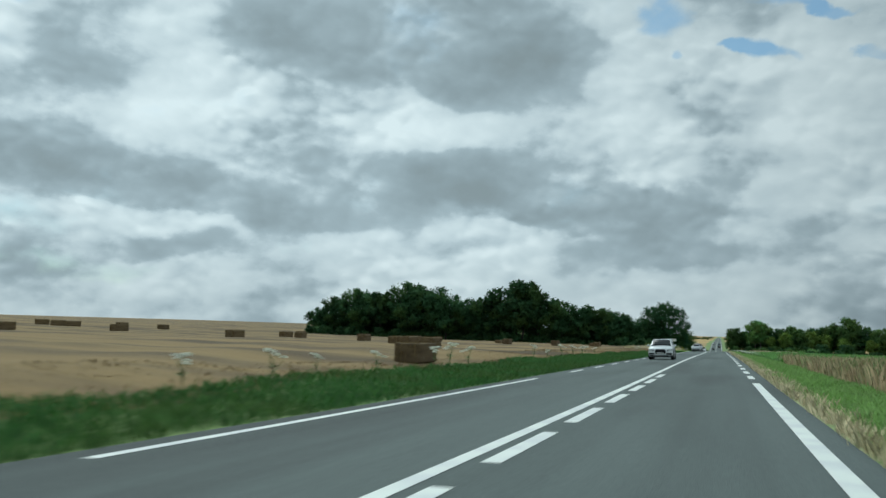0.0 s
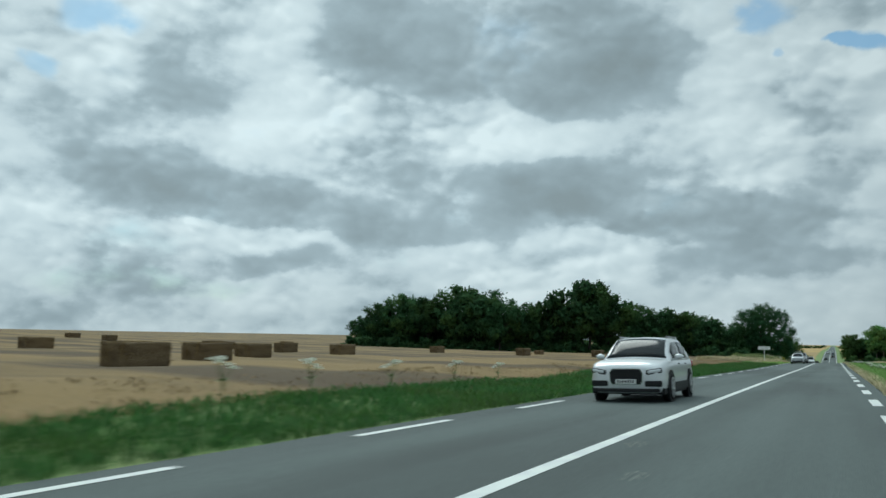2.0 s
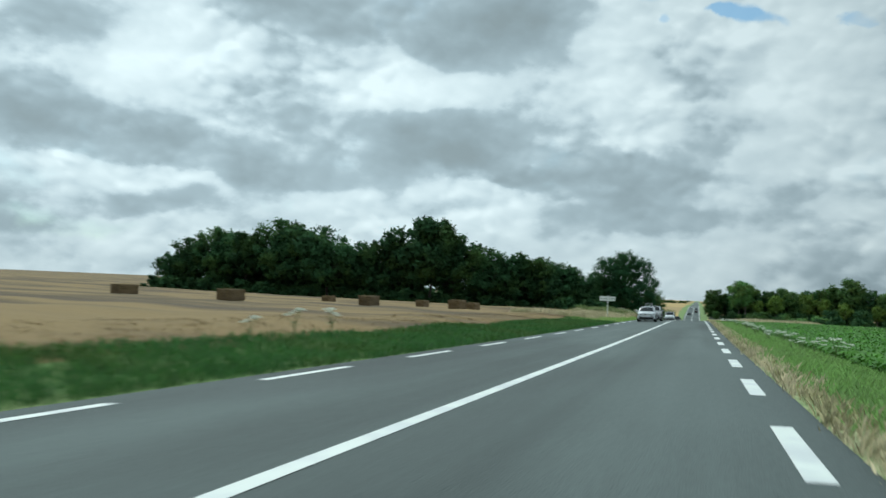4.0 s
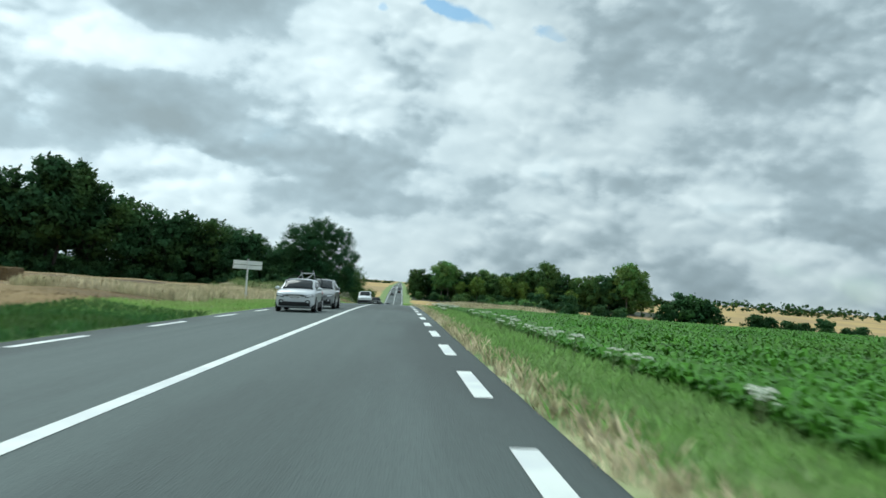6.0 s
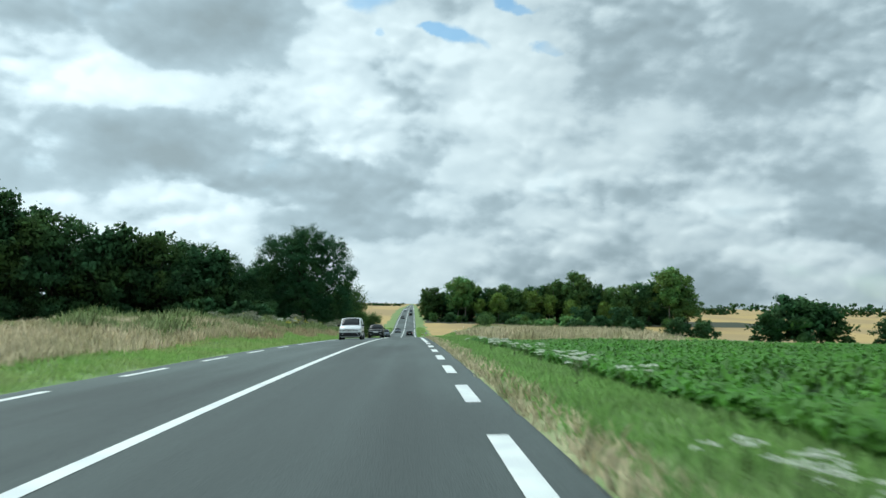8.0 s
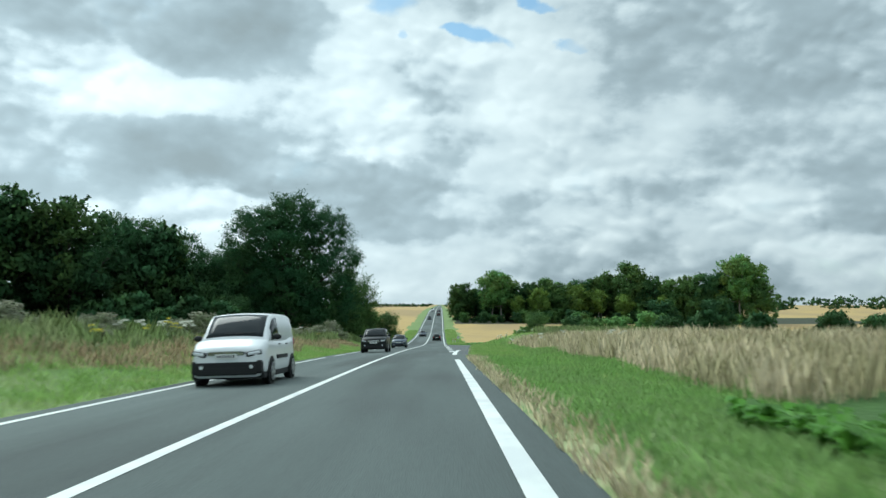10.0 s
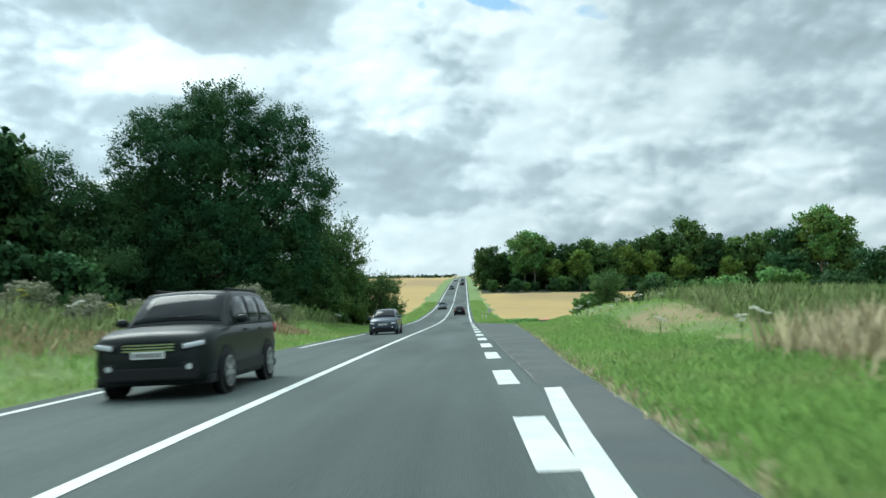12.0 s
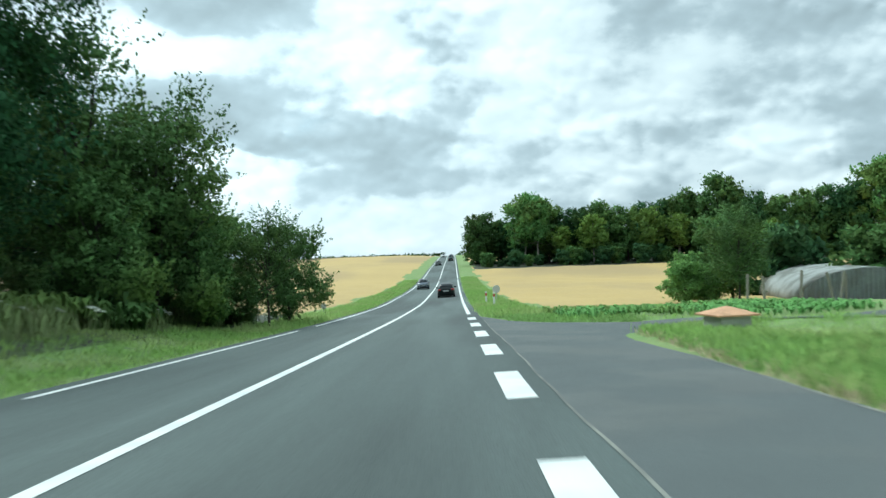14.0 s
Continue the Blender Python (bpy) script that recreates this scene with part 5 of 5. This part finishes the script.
suv = vehicle("estate_suv", "silver sport utility car with black trapezoid grille", "car", "paint_silver", 4.63, 1.90, 1.64, 0.22, 0.96, 1.05, 1.06, 1.15, 2.05, 3.75, 4.50, (0.90, 3.71), 0.365, 0.75, rails="chrome", face="tall")
park(suv, -1.9, 65.3)
cross = vehicle("crossover_car", "silver-white crossover hatchback with black cladding and roof rails", "car", "paint_pearl", 4.0, 1.75, 1.50, 0.20, 0.92, 0.98, 0.99, 0.95, 1.75, 3.30, 3.90, (0.80, 3.34), 0.325, 0.75, rails=True, face="slim")
park(cross, -2.05, 171.3)
mpv = vehicle("family_car", "grey metallic family crossover with wide barred grille", "car", "paint_grey", 4.37, 1.84, 1.62, 0.20, 0.90, 1.04, 1.04, 1.02, 1.95, 3.55, 4.25, (0.86, 3.47), 0.345, 0.74, side_glass=((0.0, 0.12), (0.15, 0.46), (0.49, 0.84)), face="wide")
park(mpv, -1.85, 178.9)
van = vehicle("panel_van", "white panel van with dark plastic front bumper", "van", "paint_white", 4.21, 1.83, 1.80, 0.20, 0.98, 1.12, 1.10, 0.72, 1.55, 4.00, 4.17, (0.86, 3.56), 0.32, 0.84, side_glass=((0.02, 0.30),), back_z=1.2, face="slim")
bm = bmesh.new()
box(bm, 0, 0.17, 0.46, 1.72, 0.36, 0.34, 0.08)
part("front_bumper", bm, "trim_black", van, "unpainted dark plastic bumper")
for sgn in (-1, 1):
    bm = bmesh.new()
    box(bm, sgn * 0.925, 2.15, 0.66, 0.03, 1.35, 0.10, 0.01)
    part("side_moulding", bm, "trim_black", van)
park(van, -2.25, 245.6)
offroad = vehicle("offroad_car", "black boxy off-road car with pale grille bars", "car", "paint_black", 4.50, 1.91, 1.74, 0.24, 1.03, 1.12, 1.14, 1.15, 1.85, 4.00, 4.42, (0.90, 3.56), 0.365, 0.78, side_glass=((0.0, 0.33), (0.36, 0.62), (0.65, 0.90)), rails=True, face="wide")
park(offroad, -1.9, 283.6)
hatch = vehicle("small_hatchback", "slate grey small hatchback with a slim grille", "car", "paint_slate", 3.79, 1.70, 1.53, 0.17, 0.86, 1.00, 0.98, 0.80, 1.70, 3.05, 3.70, (0.72, 3.18), 0.30, 0.72, face="slim")
park(hatch, -1.95, 318.8)
dark = vehicle("dark_hatchback", "black hatchback driving ahead, with red tail lights", "car", "paint_black", 4.2, 1.79, 1.46, 0.17, 0.82, 0.95, 0.95, 1.10, 1.90, 3.45, 4.12, (0.85, 3.47), 0.32, 0.74, rear=True)
park(dark, 2.05, 404.5, 180)
for x, y, turn, src in ((-1.8, 436, 0, hatch), (-1.8, 560, 0, dark), (1.9, 610, 180, dark), (1.9, 672, 180, hatch), (-1.8, 690, 0, van)):
    c = copy_thing(src, pose(0, 0, 0))
    park(c, x, y, turn)
    tagged(c, "small distant car on the road over the rise", "car")


def torus(bm, m, R, r, n=20, k=6):
    rows = []
    for i_ in range(n):
        a = 2 * math.pi * i_ / n
        rows.append([bm.verts.new(m @ Vector((math.cos(a) * (R + r * math.cos(b)), math.sin(a) * (R + r * math.cos(b)), r * math.sin(b)))) for b in np.linspace(0, 2 * math.pi, k, endpoint=False)])
    for a, b in zip(rows, rows[1:] + rows[:1]):
        for j in range(k):
            bm.faces.new((a[j], a[(j + 1) % k], b[(j + 1) % k], b[j]))
    return bm


bike = new("bicycle")
for wx in (-0.52, 0.52):
    bm = bmesh.new()
    torus(bm, Matrix.Translation((wx, 0, 0.34)) @ Matrix.Rotation(radians(90), 4, "X"), 0.32, 0.022)
    hoop = part("wheel", bm, "rubber", bike, smooth=True)
    bm = bmesh.new()
    for k in range(12):
        a = k * math.pi / 6
        tube(bm, (wx, 0, 0.34), (wx + 0.31 * math.cos(a), 0, 0.34 + 0.31 * math.sin(a)), 0.002, 0.002, 4)
    part("spokes", bm, "chrome", hoop)
bm = bmesh.new()
for a, b in (((-0.52, 0, 0.34), (-0.1, 0, 0.34)), ((-0.1, 0, 0.34), (0.4, 0, 0.80)), ((-0.1, 0, 0.34), (-0.2, 0, 0.86)), ((-0.18, 0, 0.78), (0.4, 0, 0.80)), ((-0.52, 0, 0.34), (-0.18, 0, 0.78)), ((0.52, 0, 0.34), (0.38, 0, 0.92))):
    tube(bm, a, b, 0.018, 0.018, 6)
part("frame", bm, "paint_white", bike)
bm = bmesh.new()
tube(bm, (0.38, -0.28, 0.96), (0.38, 0.28, 0.96), 0.014, 0.014, 6)
part("handlebar", bm, "trim_black", bike)
bm = bmesh.new()
box(bm, -0.22, 0, 0.89, 0.24, 0.13, 0.05, 0.02)
part("saddle", bm, "trim_black", bike)
tagged(bike, "bicycle carried upright on the rear of the white car", "bicycle")
zc = float(road_top(-2.0, 175.5))
bike.matrix_basis = pose(-2.15, 175.55, zc + 1.02, 0, -1.8, 0)
rack = new("bike_rack")
bm = bmesh.new()
for sx in (-0.5, 0.5):
    tube(bm, (sx, 0, 0.0), (sx, 0.42, 0.06), 0.02, 0.02, 6)
tube(bm, (-0.7, 0.36, 0.06), (0.7, 0.36, 0.06), 0.025, 0.025, 6)
part("rack_bars", bm, "trim_black", rack)
bm = bmesh.new()
for sx in (-0.5, 0.5):
    tube(bm, (sx, 0.02, 0.02), (sx, -0.02, 0.42), 0.02, 0.02, 6)
part("rack_mast", bm, "trim_black", rack)
tagged(rack, "black bicycle rack clamped to a tailgate", "bike rack")
rack.matrix_basis = pose(-2.15, 175.25, zc + 0.96, 0, -1.8, 0)

# ---- roadside furniture ----
material("sign_white", (0.72, 0.73, 0.72), 0.5, vary=0.12, scale=2, bump=0.05)
material("sign_back", (0.50, 0.51, 0.51), 0.5, metal=0.3, vary=0.15, bump=0.05)
material("sign_ink", (0.10, 0.10, 0.11), 0.6, vary=0.05, bump=0.0)
material("galvanised", (0.45, 0.47, 0.47), 0.5, metal=0.5, vary=0.2, bump=0.1)
material("concrete", (0.42, 0.42, 0.39), 0.9, vary=0.3, scale=3, fine=25, bump=0.4, bump_scale=30, second=(0.30, 0.31, 0.28), second_scale=1.5)
material("roof_tile", (0.58, 0.33, 0.19), 0.85, vary=0.25, scale=5, fine=30, bump=0.4, bump_scale=30, second=(0.48, 0.27, 0.15), second_scale=3)
material("corrugated", (0.36, 0.38, 0.38), 0.6, metal=0.2, vary=0.3, scale=1.5, fine=12, bump=0.3, bump_scale=8, second=(0.28, 0.29, 0.28), second_scale=0.8)
material("weathered_sheet", (0.55, 0.57, 0.55), 0.7, vary=0.35, scale=1.0, fine=8, bump=0.4, bump_scale=5, second=(0.33, 0.34, 0.31), second_scale=0.6)
material("old_wood", (0.24, 0.22, 0.18), 0.9, vary=0.4, scale=3, fine=20, bump=0.5, bump_scale=20)
material("post_red", (0.45, 0.05, 0.04), 0.6, vary=0.1, bump=0.0)

sign = new("direction_sign")
bm = bmesh.new()
tube(bm, (0, 0, -0.5), (0, 0, 2.68), 0.055, 0.055, 12)
part("post", bm, "sign_white", sign)
for k, zc in enumerate((2.42, 2.12)):
    bm = bmesh.new()
    box(bm, -0.02, 0.075, zc, 1.92, 0.03, 0.27, 0.012)
    panel = part("panel", bm, "sign_white", sign, "white direction panel")
    bm = bmesh.new()
    box(bm, 0, 0.05, zc, 0.16, 0.04, 0.06)
    part("clamp", bm, "galvanised", panel)
tagged(sign, "white two-panel direction sign on a single post", "road sign")
sign.matrix_basis = pose(-7.85, 190.2, gz(-7.85, 190.2) + 0.15, 0, 0, 10)


def delineator(x, y):
    d = new("delineator_post")
    bm = bmesh.new()
    box(bm, 0, 0, 0.48, 0.13, 0.09, 1.0, 0.03)
    part("post", bm, "sign_white", d)
    bm = bmesh.new()
    box(bm, 0, 0, 0.78, 0.136, 0.096, 0.20, 0.01)
    part("band", bm, "post_red", d, "dark red reflective band")
    tagged(d, "white plastic marker post with a dark red band", "marker post", "marker posts")
    d.matrix_basis = pose(x, y, gz(x, y))


delineator(5.2, 374.5)
delineator(5.55, 370.0)
stop_sign = new("small_road_sign")
bm = bmesh.new()
tube(bm, (0, 0, -0.2), (0, 0, 1.3), 0.03, 0.03, 8)
part("post", bm, "galvanised", stop_sign)
bm = bmesh.new()
tube(bm, (0, -0.02, 1.1), (0, 0.02, 1.1), 0.32, 0.32, 20)
part("disc", bm, "sign_back", stop_sign, "grey back of a round sign")
tagged(stop_sign, "round road sign seen from its grey back", "road sign")
stop_sign.matrix_basis = pose(6.3, 381, gz(6.3, 381), 0, 0, 15)
for x, y in ((-6.2, 372),):
    c = copy_thing(stop_sign, pose(x, y, gz(x, y), 0, 0, 180) @ Matrix.Scale(0.6, 4))

hut = new("well_cover")
bm = bmesh.new()
box(bm, 0, 0, 0.19, 0.98, 0.98, 1.1, 0.02)
part("wall", bm, "concrete", hut, "stained concrete box")
bm = bmesh.new()
v = [bm.verts.new(p) for p in ((-0.66, -0.66, 0.74), (0.66, -0.66, 0.74), (0.66, 0.66, 0.74), (-0.66, 0.66, 0.74), (-0.66, -0.66, 0.79), (0.66, -0.66, 0.79), (0.66, 0.66, 0.79), (-0.66, 0.66, 0.79), (0, 0, 1.02))]
for q in ((3, 2, 1, 0), (0, 1, 5, 4), (1, 2, 6, 5), (2, 3, 7, 6), (3, 0, 4, 7), (4, 5, 8), (5, 6, 8), (6, 7, 8), (7, 4, 8)):
    bm.faces.new([v[k] for k in q])
part("roof", bm, "roof_tile", hut, "low orange hipped cap")
tagged(hut, "small concrete well cover with an orange hipped cap", "well cover")
hut.matrix_basis = pose(9.5, 336.3, gz(9.5, 336.3) - 0.18, 0, 0, 12) @ Matrix.Scale(0.82, 4)

# tunnel shed behind the bank
shed = new("tunnel_shed")
bm = bmesh.new()
rows = []
for k in range(13):
    a = math.pi * k / 12
    rows.append([bm.verts.new((4.2 * math.cos(a), y, 2.5 * math.sin(a) ** 0.85)) for y in np.linspace(0, 14, 8)])
for a, b in zip(rows[:-1], rows[1:]):
    for j in range(7):
        bm.faces.new((a[j], a[j + 1], b[j + 1], b[j]))
bmesh.ops.solidify(bm, geom=bm.faces[:], thickness=0.05)
part("roof", bm, "weathered_sheet", shed, "weathered grey curved roof sheet", smooth=True)
bm = bmesh.new()
n = 60
top = []
for k in range(n + 1):
    u = -0.95 + 1.9 * k / n
    x = 4.2 * u
    top.append((x, 0.03 * (-1) ** k - 0.06, 2.5 * max(0.05, 1 - u * u) ** 0.42))
vs = [(bm.verts.new((x, y, -0.2)), bm.verts.new((x, y, z))) for x, y, z in top]
for a, b in zip(vs[:-1], vs[1:]):
    bm.faces.new((a[0], b[0], b[1], a[1]))
bmesh.ops.solidify(bm, geom=bm.faces[:], thickness=0.02)
part("end_wall", bm, "corrugated", shed, "corrugated grey end wall")
for x in (-1.6, 1.6):
    bm = bmesh.new()
    box(bm, x, -0.14, 1.0, 0.12, 0.1, 2.2)
    part("door_post", bm, "old_wood", shed)
tagged(shed, "low grey tunnel shed with corrugated end wall", "shed")
shed.matrix_basis = pose(26.6, 362, gz(26.6, 362) - 0.3, 0, 0, -12) @ Matrix.Diagonal((0.95, 1, 0.85, 1))
for k, (x, y, h, lean) in enumerate(((17.6, 357, 1.6, 2), (18.6, 357.3, 1.5, -3), (20.6, 357.8, 1.7, 4), (22.2, 357.6, 1.5, -12), (22.6, 357.7, 1.5, 9))):
    p = new("fence_post")
    bm = bmesh.new()
    box(bm, 0, 0, h / 2 - 0.2, 0.11, 0.11, h + 0.4, 0.01)
    part("post", bm, "old_wood", p)
    tagged(p, "weathered grey wooden fence post", "fence post", "posts by the shed")
    p.matrix_basis = pose(x, y, gz(x, y), 0, lean, 0)
tripod = new("timber_prop")
bm = bmesh.new()
tube(bm, (0, 0, 0), (0.15, 0, 3.2), 0.06, 0.05, 8)
tube(bm, (0.9, 0.2, 0), (0.14, 0, 2.9), 0.05, 0.04, 8)
part("poles", bm, "old_wood", tripod)
tagged(tripod, "leaning pale timber poles on the bank", "timber poles")
tripod.matrix_basis = pose(24.2, 345, gz(24.2, 345))


# ---- flowering plants ----
def umbel_plant(name, height, heads, flower, label, seed, size=0.09):
    rr = random.Random(seed)
    p = new(name)
    bm = bmesh.new()
    tips = []
    for k in range(heads):
        a, out = k * 2.4 + rr.uniform(-0.3, 0.3), rr.uniform(0.06, 0.28) * height
        tip = Vector((math.cos(a) * out, math.sin(a) * out, height * rr.uniform(0.78, 1.0)))
        tube(bm, (0, 0, height * rr.uniform(0.2, 0.5)), tip, 0.008, 0.005, 5)
        tips.append(tip)
    tube(bm, (0, 0, -0.05), (0, 0, height * 0.6), 0.014, 0.009, 6)
    for k in range(8):
        a = rr.uniform(0, 6.28)
        z = rr.uniform(0.1, 0.5) * height
        d = Vector((math.cos(a), math.sin(a), 0.4)) * height * 0.22
        s = Vector((-math.sin(a), math.cos(a), 0)) * 0.04
        o = Vector((0, 0, z))
        bm.faces.new([bm.verts.new(q) for q in (o, o + d * 0.6 - s, o + d, o + d * 0.6 + s)])
    part("stem", bm, "stem", p)
    for tip in tips:
        bm = bmesh.new()
        for k in range(22 if size < 0.12 else 70):
            r, a = size * math.sqrt(rr.random()), rr.uniform(0, 6.28)
            c = tip + Vector((math.cos(a) * r, math.sin(a) * r, 0.02 - r * r * 3.0 + rr.uniform(-0.02, 0.02)))
            bmesh.ops.create_grid(bm, x_segments=1, y_segments=1, size=0.014, matrix=Matrix.Translation(c) @ Euler((rr.uniform(-1.1, 1.1), rr.uniform(-1.1, 1.1), a)).to_matrix().to_4x4())
        tagged(part("flower_head", bm, flower, p), kind="stuff")
    return tagged(p, label, "wildflower", "white wildflowers" if flower == "white_flower" else "yellow wildflowers")


carrot = umbel_plant("wild_carrot", 0.75, 5, "white_flower", "wild carrot with flat white flower heads in grass", 2)
hogweed = umbel_plant("hogweed", 1.15, 6, "white_flower", "tall hogweed with white flower heads in the verge", 5, 0.13)
ragwort = umbel_plant("ragwort", 0.9, 6, "yellow_flower", "yellow flowering ragwort on the bank", 8, 0.10)
stand(carrot, 6.9, 118)
stand(hogweed, -7.9, 31)
stand(ragwort, -9.0, 262)
rr = random.Random(77)
for first_y, last_y, count in ((119, 145, 34), (148, 177, 26), (195, 224, 42)):
    for k in range(count):
        y = rr.uniform(first_y, last_y)
        again(carrot, 6.8 + rr.gauss(0, 0.5), y, rr.uniform(0, 360), rr.uniform(0.55, 0.8))
for x, y in ((-8.2, 14.2), (-8.0, 17.5), (-8.4, 20.5), (-7.6, 23), (-8.2, 30), (-7.6, 32.5), (-8.1, 47.5), (-7.8, 50), (-8.4, 58), (-8.0, 60.5), (-7.9, 64), (-8.4, 69), (-8.1, 72), (-7.8, 108), (-8.2, 111), (-8.0, 113)):
    again(hogweed, x, y, rr.uniform(0, 360), rr.uniform(0.6, 0.9))
for k in range(10):
    again(carrot, 5.3 + rr.gauss(0, 0.35), 186.6 + rr.gauss(0, 0.7), rr.uniform(0, 360), rr.uniform(0.35, 0.55))
for k in range(26):
    again(hogweed, rr.uniform(9, 17), rr.uniform(262, 300), rr.uniform(0, 360), rr.uniform(0.5, 0.75))
for k in range(14):
    again(carrot, rr.uniform(9.5, 14), rr.uniform(306, 330), rr.uniform(0, 360), rr.uniform(0.5, 0.8))
for k in range(18):
    again(hogweed, rr.uniform(-14, -9), rr.uniform(250, 345), rr.uniform(0, 360), rr.uniform(0.8, 1.2))
for k in range(30):
    y = rr.uniform(339, 361)
    again(hogweed, -8.2 - 0.09 * (361 - y) + rr.gauss(0, 0.7), y, rr.uniform(0, 360), rr.uniform(0.55, 0.85))
for k in range(14):
    again(ragwort, rr.uniform(-13, -8), rr.uniform(240, 310), rr.uniform(0, 360), rr.uniform(0.8, 1.3))
